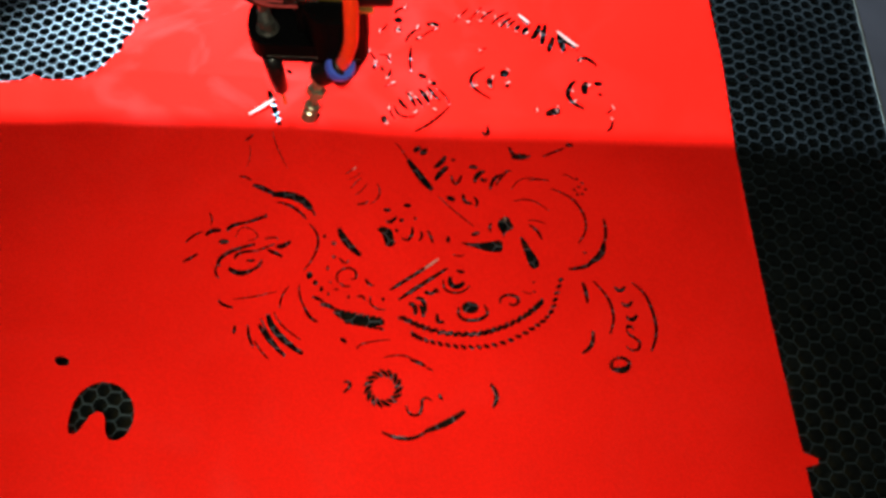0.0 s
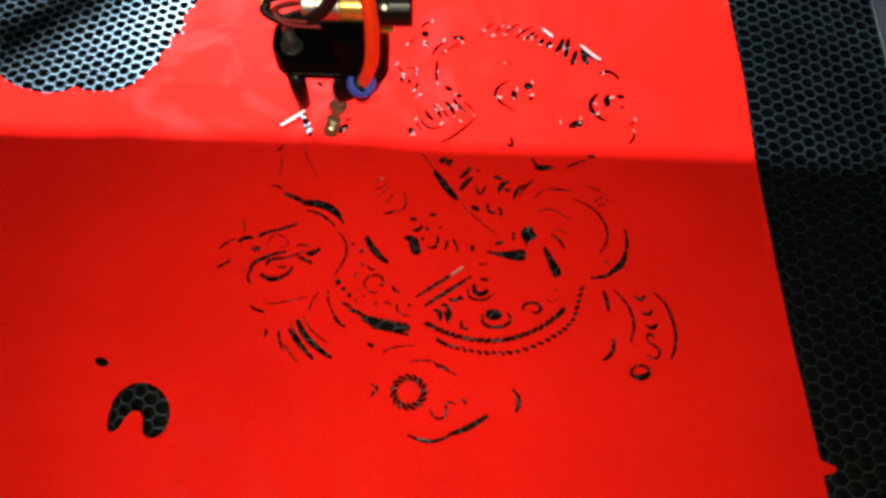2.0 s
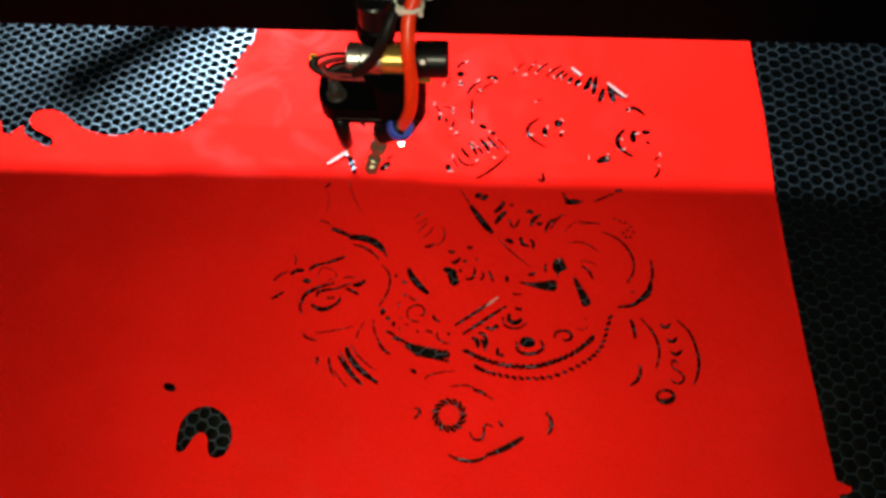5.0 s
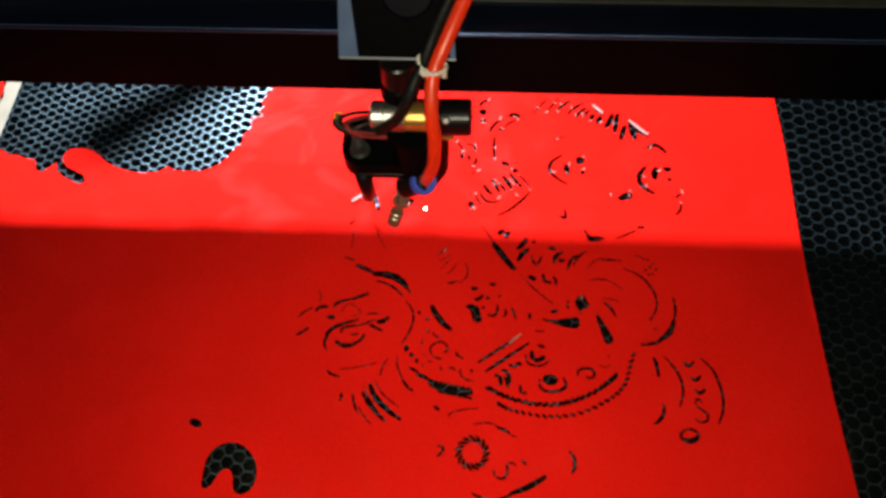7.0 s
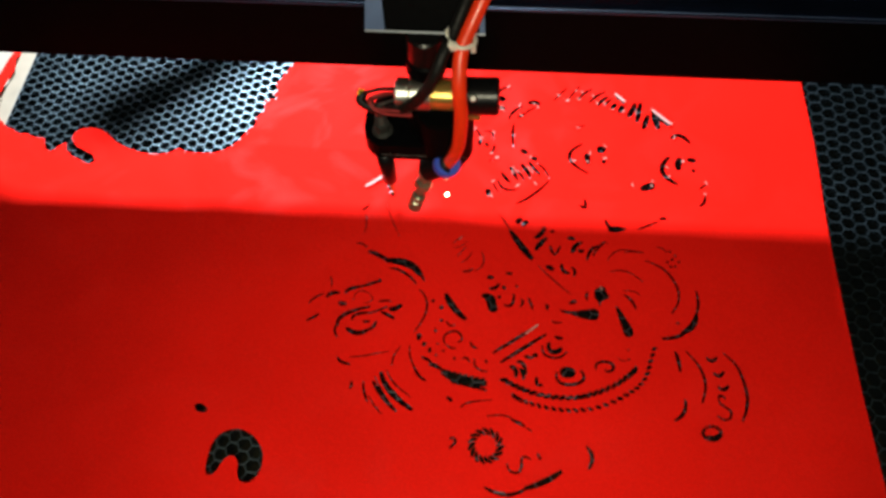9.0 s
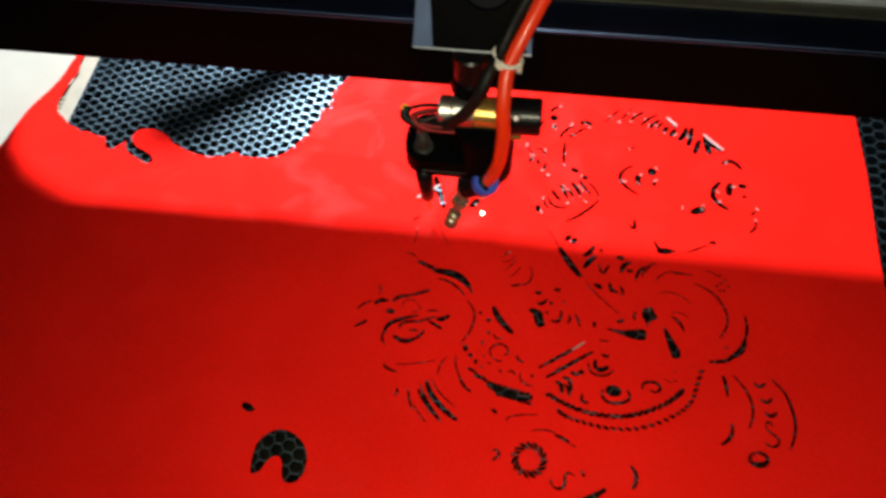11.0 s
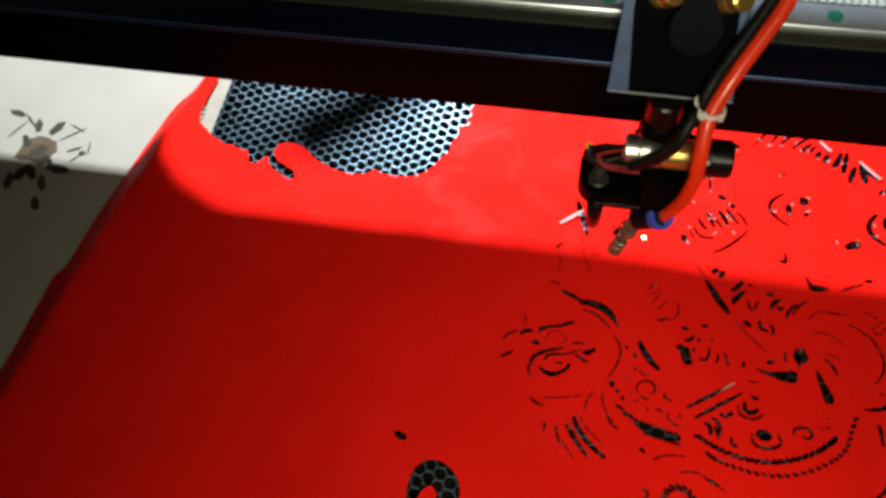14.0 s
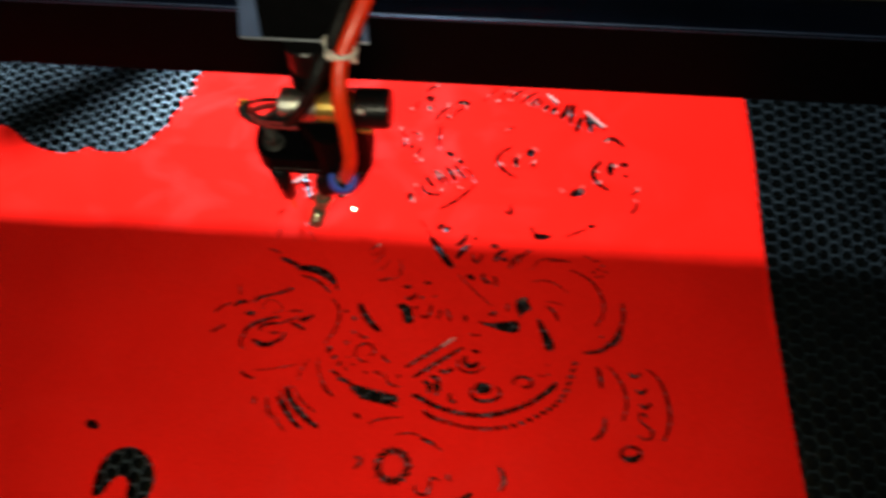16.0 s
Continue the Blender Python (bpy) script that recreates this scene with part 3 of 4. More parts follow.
def brow():
    cut(-57.7, 61.5, -55.3, 63.7, -52.9, 65.9, 0.5)
    cut(-55.1, 54.3, -52.3, 58.3, -50.5, 60.4, 0.4)
    cut(-52.8, 51.6, -50.0, 53.8, -47.8, 57.7, 0.4)
    cut(-43.2, 57.9, -42.1, 51.9, -45.8, 47.5, 0.5)
    cut(-104.3, 76.2, -102.9, 77.2, -101.2, 79.5, 0.9)
    cut(-101.9, 73.6, -101.1, 67.7, -101.9, 62.6, 0.3)
    cut(-92.7, 81.8, -89.3, 72.9, -83.6, 62.8, 0.3)
    cut(-57.0, 59.2, -54.0, 59.9, -50.7, 63.4, 0.35)


def cheek():
    oval(-38.1, 44.8, 1.7, 1.1)
    oval(-31.4, 40.1, 1.0, 1.0)
    oval(-29.3, 47.6, 1.7, 1.0)
    oval(-25.5, 41.3, 0.6, 0.8)
    oval(-33.3, 35.0, 0.8, 1.0)
    oval(-10.8, 31.9, 0.9, 1.7)
    cut(-38.3, 39.2, -35.8, 39.3, -33.7, 41.9, 1.3)
    cut(-22.8, 35.1, -22.2, 32.9, -23.5, 30.4, 0.9)
    cut(-19.8, 35.8, -18.5, 33.1, -17.4, 29.9, 0.9)
    cut(-51.5, 46.8, -48.8, 47.3, -46.6, 48.8, 0.9)
    cut(-0.7, 34.6, 1.2, 35.3, 2.7, 36.2, 1.4)
    cut(7.9, 41.2, 7.4, 39.0, 7.7, 36.7, 0.9)
    cut(-41.7, 34.6, -39.8, 35.8, -37.8, 35.6, 1.0)
    line([(-26.5, 37.1), (-26.6, 33.5), (-28.2, 30.9), (-30.9, 31.3)], 1.0)

def mane():
    cut(17.0, 58.3, 22.2, 64.2, 30.0, 64.4, 0.4)
    cut(24.8, 63.5, 28.7, 64.3, 34.4, 64.0, 0.7)
    cut(18.3, 52.3, 25.9, 53.3, 33.9, 48.3, 0.5)
    cut(24.7, 41.0, 28.1, 38.4, 30.3, 34.1, 1.0)
    cut(24.5, 43.0, 28.2, 43.2, 32.7, 41.5, 0.4)
    cut(58.2, 45.7, 58.8, 39.0, 57.5, 33.7, 1.0)
    cut(57.7, 34.0, 55.6, 27.9, 50.5, 23.8, 2.0)
    cut(52.5, 25.3, 48.9, 22.1, 41.5, 20.4, 1.3)
    cut(7.6, 57.7, 8.6, 61.9, 12.7, 66.3, 0.9)
    cut(14.0, 67.3, 15.8, 68.3, 17.4, 67.8, 0.5)
    cut(40.5, 67.4, 43.8, 66.7, 45.5, 64.7, 0.5)
    line([(35.0, 59.9), (41.4, 57.1), (46.3, 53.0), (49.8, 46.1), (49.7, 39.1), (46.5, 33.1)], 0.8)
    oval(46.9, 65.4, 0.7, 0.7)
    oval(49.4, 63.4, 0.7, 0.7)
    oval(50.8, 60.3, 0.7, 0.7)
    oval(49.1, 57.8, 0.7, 0.7)
    oval(47.0, 57.4, 0.7, 0.7)
    oval(45.6, 59.7, 0.7, 0.7)
    oval(47.7, 61.3, 0.7, 0.7)
    oval(49.0, 28.6, 1.0, 0.6)

def arm():
    cut(47.1, 14.6, 48.4, 10.8, 49.0, 5.2, 1.3)
    cut(60.9, 13.2, 63.2, 11.5, 65.6, 13.7, 1.2)
    cut(63.6, 6.1, 65.9, 4.7, 68.3, 7.1, 1.2)
    cut(65.1, 0.1, 67.4, -1.3, 70.0, 0.9, 1.3)
    cut(50.6, -7.1, 49.8, -13.0, 45.6, -17.1, 1.2)
    cut(64.9, -5.4, 66.2, -4.1, 68.0, -5.5, 1.0)
    line([(52.0, 15.4), (56.6, 9.9), (59.1, 4.4), (59.7, -1.4), (57.9, -8.2)], 0.9)
    line([(64.9, -5.6), (65.7, -7.8), (68.0, -9.2), (70.0, -11.1), (69.3, -14.0), (66.4, -14.7), (64.1, -13.1)], 0.8)
    line([(68.7, 15.7), (73.7, 10.8), (76.3, 4.5), (77.6, -3.0), (76.8, -9.3), (74.6, -14.8)], 1.0)
    blob([(57.4, -22.7), (59.3, -22.2), (62.6, -22.0), (64.6, -20.3), (65.7, -21.4), (64.6, -23.6), (61.9, -24.9), (59.1, -24.6)])
    cut(64.3, -21.0, 64.9, -21.6, 65.5, -22.2, 0.9)
    cut(64.0, -22.0, 64.2, -22.7, 64.4, -23.5, 0.9)
    cut(63.1, -22.8, 63.0, -23.6, 62.8, -24.4, 0.9)
    cut(62.0, -23.4, 61.4, -24.1, 60.8, -24.7, 0.9)
    cut(60.8, -23.5, 59.9, -24.0, 59.0, -24.4, 0.9)
    cut(59.6, -23.3, 58.5, -23.4, 57.5, -23.6, 0.9)
    cut(58.7, -22.7, 57.7, -22.5, 56.7, -22.3, 0.9)
    cut(58.2, -21.8, 57.4, -21.3, 56.6, -20.8, 0.9)
    cut(58.3, -20.8, 57.9, -20.1, 57.4, -19.4, 0.9)
    cut(58.9, -19.8, 58.9, -19.1, 58.8, -18.3, 0.9)
    cut(59.9, -19.1, 60.3, -18.4, 60.7, -17.6, 0.9)
    cut(61.1, -18.8, 61.8, -18.2, 62.6, -17.6, 0.9)
    cut(62.3, -18.8, 63.3, -18.5, 64.3, -18.2, 0.9)
    cut(63.4, -19.3, 64.5, -19.3, 65.5, -19.3, 0.9)
    cut(64.1, -20.0, 65.0, -20.4, 65.9, -20.7, 0.9)

def foot():
    line([(-50.6, -33.4), (-48.9, -33.0), (-47.9, -34.6), (-49.1, -36.3), (-50.3, -37.7)], 0.9)
    cut(-35.2, -22.4, -28.4, -21.2, -23.7, -22.8, 0.5)
    cut(-24.7, -22.9, -21.4, -23.9, -18.4, -25.4, 1.1)
    cut(-18.1, -25.9, -16.5, -26.5, -15.4, -27.2, 0.5)
    cut(-12.3, -36.3, -12.1, -37.6, -10.9, -38.7, 0.9)
    cut(7.9, -31.5, 10.4, -36.0, 8.9, -41.0, 1.3)
    cut(-34.2, -52.3, -24.4, -54.5, -16.5, -50.9, 1.1)
    cut(-17.6, -51.4, -9.3, -47.8, -2.1, -42.8, 1.8)
    line([(-25.3, -41.6), (-24.5, -44.0), (-22.5, -45.2), (-20.1, -44.7), (-19.1, -42.2), (-19.2, -39.5), (-17.7, -38.1), (-15.4, -39.1)], 0.8)

def horseshoe():
    blob([(-150.8, -58.0), (-151.4, -52.6), (-150.9, -45.0), (-146.7, -39.8), (-140.3, -38.0), (-133.8, -40.6), (-129.1, -46.0), (-127.7, -52.0), (-129.0, -58.0), (-132.4, -60.6), (-135.8, -60.1), (-137.6, -56.6), (-137.8, -52.8), (-140.3, -49.8), (-143.3, -50.7), (-145.2, -54.2), (-146.8, -58.1), (-149.3, -59.2)])
    oval(-159.5, -31.0, 3.1, 1.8, -20)


def combs_and_rosettes():
    comb([(-28.8, -5.2), (-23.3, -7.6), (-17.4, -9.6), (-10.3, -10.9), (-3.4, -11.1), (3.6, -10.3), (9.5, -8.5), (15.4, -6.0), (21.3, -2.5), (26.1, 1.5), (29.3, 4.7)], 23, 3.7, 1.35, 30)
    line([(-23.3, -7.6), (-17.4, -9.6), (-10.3, -10.9), (-3.4, -11.1), (3.6, -10.3), (9.5, -8.5), (15.4, -6.0)], 0.5)
    comb([(-24.2, -12.1), (-20.7, -13.9), (-14.9, -15.3), (-7.9, -16.4), (-0.9, -16.6), (6.0, -15.8), (13.0, -14.0), (20.0, -10.7), (26.0, -6.8), (30.8, -2.8), (34.1, 2.4), (35.9, 8.9), (37.9, 15.5)], 27, 2.7, 1.15, -35)
    rosette(-34.8, -35.0, 4.6, 7.7, 15, 1.15, 32)


for motif in (crest, face, ribbon, teeth, under_head, wing, mane, snout, brow, cheek, collar, left_face, fan, body, band, arm, foot, horseshoe, combs_and_rosettes):
    motif()


LEFT_EDGE = [(-326, 180), (-340, 167), (-346, 159), (-353, 146), (-358, 127), (-365.5, 95), (-372.5, 62), (-377.5, 33), (-382, 24), (-384, 4), (-388, -32), (-404, -140), (-430, -300)]


def paper_outline():
    """The sheet's edge: straight sides, and scallops left by an earlier cut-out at the back."""
    right = [(150, -300), (134, -90), (131.6, -59.5), (136.8, -58), (137.2, -55.8), (131.4, -53.4), (127, 4), (125, 40), (123, 85), (123, 135), (121, 175), (118, 300)]
    notch = [(-148, 300), (-156, 168), (-160, 159), (-163.5, 152), (-161, 148.5), (-163.5, 146), (-160.5, 142.5), (-167, 140.5), (-166, 134), (-169.5, 128), (-168.5, 124)]
    scallops = [p.xy[:] for p in spline([(-172, 119, 0), (-178, 109.5, 0), (-187, 104.8, 0), (-197, 104.3, 0), (-203, 104.6, 0)], 5)]
    scallops += [p.xy[:] for p in spline([(-207, 106.8, 0), (-212, 103, 0), (-222, 101.8, 0), (-233, 104, 0), (-241, 107.5, 0), (-248, 113, 0), (-254, 115.6, 0), (-261, 115.5, 0), (-265, 113, 0), (-266, 108, 0)], 5)]
    curl = [(-262, 103.5), (-257.5, 101.5), (-251, 98.5), (-249, 94.5), (-252, 92.5), (-257.5, 95), (-263, 97.5), (-267, 101), (-268.5, 105.5)]
    ragged = [(-271.5, 102.5), (-274.5, 99), (-278.5, 100.5), (-281, 107), (-287, 107.5), (-292, 109.5), (-296, 109), (-300, 111.5), (-304, 112.5), (-308.5, 116.5), (-315, 121), (-317.5, 128), (-316.5, 140), (-314.5, 152), (-317, 160)]
    left = [p.xy[:] for p in spline([(x, y, 0) for x, y in LEFT_EDGE], 6)]
    return [Vector(p) * MM for p in right + notch + scallops + curl + ragged + left]


def smooth01(t):
    t = min(max(t, 0.0), 1.0)
    return t * t * (3 - 2 * t)


def paper_height(x, y):
    """Flat on the bed, faintly wavy, bent down over the bed's edge to the ledge."""
    edge = float(np.interp(-y, [-p[1] * MM for p in LEFT_EDGE], [p[0] * MM for p in LEFT_EDGE]))
    start = -0.319 - 0.012 * smooth01((0.153 - y) / 0.04) - 0.006 * smooth01((0.113 - y) / 0.05) - 0.15 * max(0.0, 0.09 - y)
    d = max(start - x, 0.0)
    width = max(0.98 * (start - edge), 0.012)
    drop = min((-LEDGE_Z - 0.0014) * (math.sqrt(d * d + 0.000009) - 0.003) / (width - 0.003), -LEDGE_Z - 0.0014)
    wave = 0.0005 * noise.noise((x * 22, y * 22, 1.3)) + 0.00025 * noise.noise((x * 70, y * 70, 4.1))
    bulge = 0.0062 * math.exp(-((x + 0.165) ** 2 + (y + 0.06) ** 2) / (2 * 0.042 ** 2))
    # a soft crease across the sheet in line with the scallops
    span = smooth01((x + 0.20) / 0.03) * smooth01((-0.03 - x) / 0.06)
    ridge = 0.0020 * span * math.exp(-(y - 0.111) / 0.026 if y > 0.111 else (y - 0.111) / 0.05)
    return 0.0004 + 0.0004 + wave + bulge + ridge - drop


def red_sheet():
    from mathutils.geometry import delaunay_2d_cdt
    loops = [paper_outline()] + HOLES
    pts, polys = [], []
    for loop in loops:
        if sum(p.x * q.y - q.x * p.y for p, q in zip(loop, loop[1:] + loop[:1])) < 0:
            loop = loop[::-1]
        polys.append(list(range(len(pts), len(pts) + len(loop))))
        pts += [Vector(p) for p in loop]
    for i in range(-88, 31):
        for j in range(-60, 61):
            x, y = i * 0.005, j * 0.005
            if y > -0.16 or (i % 3 == 0 and j % 3 == 0):
                pts.append(Vector((x + 0.0007 * (j % 2), y)))
    for i in range(-42, -6):
        pts += [Vector((i * 0.005, y)) for y in (0.1095, 0.1111, 0.1127)]
    v, _, f, _, _, src = delaunay_2d_cdt(pts, [], polys, 0, 1e-6)
    keep = [face for face, origin in zip(f, src) if 0 in origin and len(origin) == 1]
    used = sorted({i for face in keep for i in face})
    index = {i: k for k, i in enumerate(used)}
    me = bpy.data.meshes.new("red_paper_sheet")
    top = [(v[i].x, v[i].y, paper_height(v[i].x, v[i].y)) for i in used]
    faces = [[index[i] for i in face] for face in keep]
    n, thick = len(top), 0.00035
    low = [(x, y, z - thick) for x, y, z in top]
    sides = {}
    for face in faces:
        for a, b in zip(face, face[1:] + face[:1]):
            sides[(a, b)] = sides.get((a, b), 0) + 1
    rim_verts, rim_faces = [], []
    for a, b in sides:
        if (b, a) not in sides:
            k = 2 * n + len(rim_verts)
            rim_verts += [top[a], low[a], low[b], top[b]]
            rim_faces.append([k, k + 1, k + 2, k + 3])
    under = [[i + n for i in reversed(face)] for face in faces]
    me.from_pydata(top + low + rim_verts, [], faces + under + rim_faces)
    me.materials.append(RED_PAPER)
    for k, p in enumerate(me.polygons):
        p.use_smooth = k < 2 * len(faces)
    ob = new("red_paper_sheet", me)
    return tagged(ob, "red paper sheet with a laser-cut tiger pattern on the bed", "paper sheet")


red_sheet()


def scrap(x, y, turn, length, width, lift):
    """A thin pale strip that stands up at one end, for cut-off paper and for glints on cut edges."""
    bm = bmesh.new()
    rows = []
    for k in range(6):
        t = k / 5
        w = width * (0.35 + 0.65 * math.sin(math.pi * (0.15 + 0.7 * t)))
        z = 0.0014 + lift * t * t
        rows.append([bm.verts.new((length * (t - 0.5), s * w / 2, z + h)) for s, h in ((-1, 0), (1, 0), (1, 0.0003), (-1, 0.0003))])
    for a, b in zip(rows, rows[1:]):
        for k in range(4):
            bm.faces.new((a[k], a[(k + 1) % 4], b[(k + 1) % 4], b[k]))
    bm.faces.new(rows[0])
    bm.faces.new(rows[-1][::-1])
    ob = tagged(part("scrap_and_glint", bm, SCRAP_GLINT), "thin pale strip on the red sheet, for cut paper and edge glints", "paper scrap", "paper scraps")
    ob.matrix_world = pose(x * MM, y * MM, paper_height(x * MM, y * MM) - 0.0009, 0, 0, turn)


scrap(-98.9, 93.8, 39, 0.0137, 0.0017, 0.001)
scrap(45.2, 145.4, -46, 0.0130, 0.0015, 0.001)
scrap(23.9, 156.7, -49, 0.0078, 0.0014, 0.001)
scrap(-17.6, 19.6, 40, 0.0075, 0.0009, 0.0005)

# tiny pale flecks painting glints on cut edges; the last three fringe the notch
for fx, fy, fa in ((-39, 146, 60), (7, 114, 151), (-31, 105, 139), (-28, 97, 33), (-21, 106, 94), (-19, 99, 154), (39, 102, 121), (-28, 141, 160), (-9, 156, 148), (-4, 153, 16), (2, 154, 155), (0, 114, 3), (-41, 90, 120), (-74, 89, 66), (47, 114, 141), (48, 108, 59), (-54, 64, 49), (14, 43, 120), (-162, 147, 20), (-165, 140, 70), (-163, 144, 130)):
    scrap(fx, fy, fa, 0.0018, 0.0006, 0.0006)
# more painted glints, scattered along the cuts at the back
dice = random.Random(7)
back_cuts = [h for h in HOLES if 0.09 < h[0].y < 0.16 and -0.06 < h[0].x < 0.07]
for h in dice.sample(back_cuts, 36):
    p = dice.choice(h)
    scrap(p.x / MM, p.y / MM, dice.uniform(0, 180), dice.uniform(0.0012, 0.0024), 0.0006, 0.0006)

# ---- printed flower on the ledge ----
def petal(x, y, rx, ry, turn, mat, name, parent, z):
    bm = bmesh.new()
    c, s = math.cos(radians(turn)), math.sin(radians(turn))
    ring = []
    for k in range(20):
        a = 2 * math.pi * k / 20
        w = 1 + 0.10 * math.sin(5 * a + x) + 0.06 * math.sin(9 * a + y)
        u, v = rx * w * math.cos(a), ry * w * math.sin(a)
        ring.append((x + u * c - v * s, y + u * s + v * c))
    low = [bm.verts.new((p * MM, q * MM, LEDGE_Z)) for p, q in ring]
    high = [bm.verts.new((p * MM, q * MM, LEDGE_Z + z)) for p, q in ring]
    bm.faces.new(high)
    for k in range(20):
        bm.faces.new((low[k], low[(k + 1) % 20], high[(k + 1) % 20], high[k]))
    part(name, bm, mat, parent)


def printed_flower(x, y, size):
    f = empty("printed_flower", "brown printed flower with leaves on the cream board", "printed flower")
    k = size
    petal(x, y, 12 * k, 8.5 * k, 20, FLOWER_INK, "bloom", f, 0.00025)
    for dx, dy, rx, ry, a in ((-8, -3, 6, 4, 60), (8, 2, 6, 4.5, 100), (-2, 6, 7, 3.5, 10), (3, -6, 7, 3.5, -15)):
        petal(x + dx * k, y + dy * k, rx * k, ry * k, a, FLOWER_INK, "petal", f, 0.0004)
    for dx, dy, rx, ry, a in ((-10, 5, 5, 2.2, 130), (1, -1, 6, 3.0, 30), (10, -6, 5, 2.0, -40)):
        petal(x + dx * k, y + dy * k, rx * k, ry * k, a, LEAF_INK, "petal_shade", f, 0.0005)
    for dx, dy, rx, ry, a in ((6, 17, 6, 2.8, 60), (-3, -17, 7, 3.4, 60), (-9, -24, 6, 2.6, 100), (27, -2, 5, 0.5, 50), (33, 6, 5, 0.45, 100), (-20, 12, 8, 0.5, 60), (20, 19, 6, 0.5, -20), (-7, 17, 5, 2.4, 110), (19, -11, 8, 3.2, -5), (3, -16, 6, 2.8, -50), (13, -22, 6, 2.4, -60), (-14, 20, 6, 0.8, 140), (-25, 24, 6, 2.0, 170), (24, 4, 5, 0.8, 30), (30, 2, 2.2, 1.8, 0), (15, -36, 5, 2.5, -60), (18, 14, 9, 0.6, 40)):
        petal(x + dx * k, y + dy * k, rx * k, ry * k, a, LEAF_INK, "leaf", f, 0.0003)


printed_flower(-431, 104, 1.0)

# ---- laser head: everything that travels on the carriage, in millimetres about its own origin ----
head = empty("laser_cutter", "black laser cutting head with red air hose on its carriage", "laser cutter")


def at(*p):
    return tuple(c * MM for c in p)


def hpart(name, bm, mat, label="", parent=None, smooth=False):
    return part(name, bm, mat, parent or head, label, smooth)


def rounded(x0, x1, y0, y1, r_left, r_right):
    out = []
    for cx, cy, r, a0 in ((x1 - r_right, y0 + r_right, r_right, -90), (x1 - r_right, y1 - r_right, r_right, 0), (x0 + r_left, y1 - r_left, r_left, 90), (x0 + r_left, y0 + r_left, r_left, 180)):
        for k in range(7):
            a = radians(a0 + 15 * k)
            out.append(((cx + r * math.cos(a)) * MM, (cy + r * math.sin(a)) * MM))
    return out


plate = hpart("mounting_plate", slab(rounded(-37, 12, 1.5, 29, 10, 9), at(43)[0], at(53)[0], 0.0009), BLACK_PAINT)
# steel strip standing in for the highlight along the plate's front edge
hpart("edge_strip", box(*at(-29, 1.2, 46.0), *at(9, 1.6, 46.5), 0.0002), DULL_STEEL, "thin strip added for the highlight on the plate's edge", plate)
hpart("clamp_block", box(*at(-16, 7, 53), *at(12, 27, 71), 0.0016), BLACK_PAINT)
hpart("lens_barrel", turned(at(-1, 12, 70), at(-1, 12, 28), ((0, 0.0125), (0.03, 0.013), (0.72, 0.013), (0.80, 0.0115), (1, 0.0085)), 36), BLACK_PAINT, smooth=False)
hpart("nozzle", turned(at(-1, 9.5, 29), at(-1, 9.5, 18), ((0, 0.006), (0.4, 0.0055), (1, 0.0022)), 24), BLACK_SATIN, smooth=True)
screw = hpart("bolt", turned(at(-28.4, 9.5, 53), at(-28.4, 9.5, 69), ((0, 0.0034), (0.34, 0.0034), (0.36, 0.0019), (0.42, 0.0026), (0.48, 0.0019), (0.54, 0.0026), (0.60, 0.0019), (0.66, 0.0026), (0.72, 0.0019), (0.95, 0.0022), (1, 0.0018)), 14), DULL_STEEL, "dull steel bolt with washer")
hpart("washer", turned(at(-28.4, 9.5, 53.1), at(-28.4, 9.5, 54.4), ((0, 0.0044), (0.3, 0.0046), (0.8, 0.0046), (1, 0.0041)), 28), DULL_STEEL, parent=screw)
pointer = hpart("pointer_rod", turned(at(-28, 4.2, 44), at(-27.4, 5.4, 17), ((0, 0.0040), (0.55, 0.0037), (0.9, 0.0033), (1, 0.0018)), 24), BLACK_SATIN, smooth=True)
hpart("needle", rod(at(-27.4, 5.4, 18), at(-26.7, 4.6, 9), 0.0008, sides=10), BRASS, parent=pointer)

# horizontal cylinder with silver and brass sections
cyl = hpart("diode_housing", turned(at(8.7, 10, 79), at(22.6, 10, 79.4), ((0, 0.0072), (0.03, 0.0079), (0.93, 0.0079), (1, 0.0071)), 40), BLACK_SATIN, "black anodised cylindrical diode housing")
hpart("brass_sleeve", rod(at(-5.8, 10, 79), at(8.7, 10, 79), 0.0063, sides=36), BRASS, "brass sleeve", cyl)
hpart("silver_cap", turned(at(-20.6, 10, 79), at(-5.8, 10, 79), ((0, 0.0054), (0.06, 0.0066), (0.35, 0.0066), (0.38, 0.0059), (0.45, 0.0066), (1, 0.0066)), 36), NICKEL, "shiny ribbed metal cap", cyl)
hpart("grub_screw", turned(at(12, 4.6, 84.6), at(12, 3.3, 85.6), ((0, 0.0017), (0.5, 0.0017), (1, 0.0011)), 14), NICKEL, parent=cyl)
hpart("brass_tab", box(*at(9, 5, 69), *at(15, 9, 71), 0.0004), BRASS, "small brass tab")
col = hpart("support_column", rod(at(-8, 16, 66), at(-8, 18, 106), 0.0072, sides=32), BLACK_SATIN)
hpart("collar", rod(at(-8, 17, 86), at(-8, 17.4, 94), 0.0082, sides=32), BLACK_PAINT, parent=col)

# wires that loop out of the cap
wires = hpart("wire_sleeve", tube([at(-33.5, 8, 81), at(-34.8, 5.5, 79), at(-30.5, 4, 76.4), at(-24, 3, 75.6), at(-16, 3, 78)], 0.0019), BLACK_RUBBER, "black sleeve of the diode's wires", smooth=True)
hpart("wire", tube([at(-19, 9, 83), at(-26, 6, 86), at(-31, 5.5, 84.5), at(-34, 7.5, 81)], 0.0008, 8), BLACK_RUBBER, parent=wires)
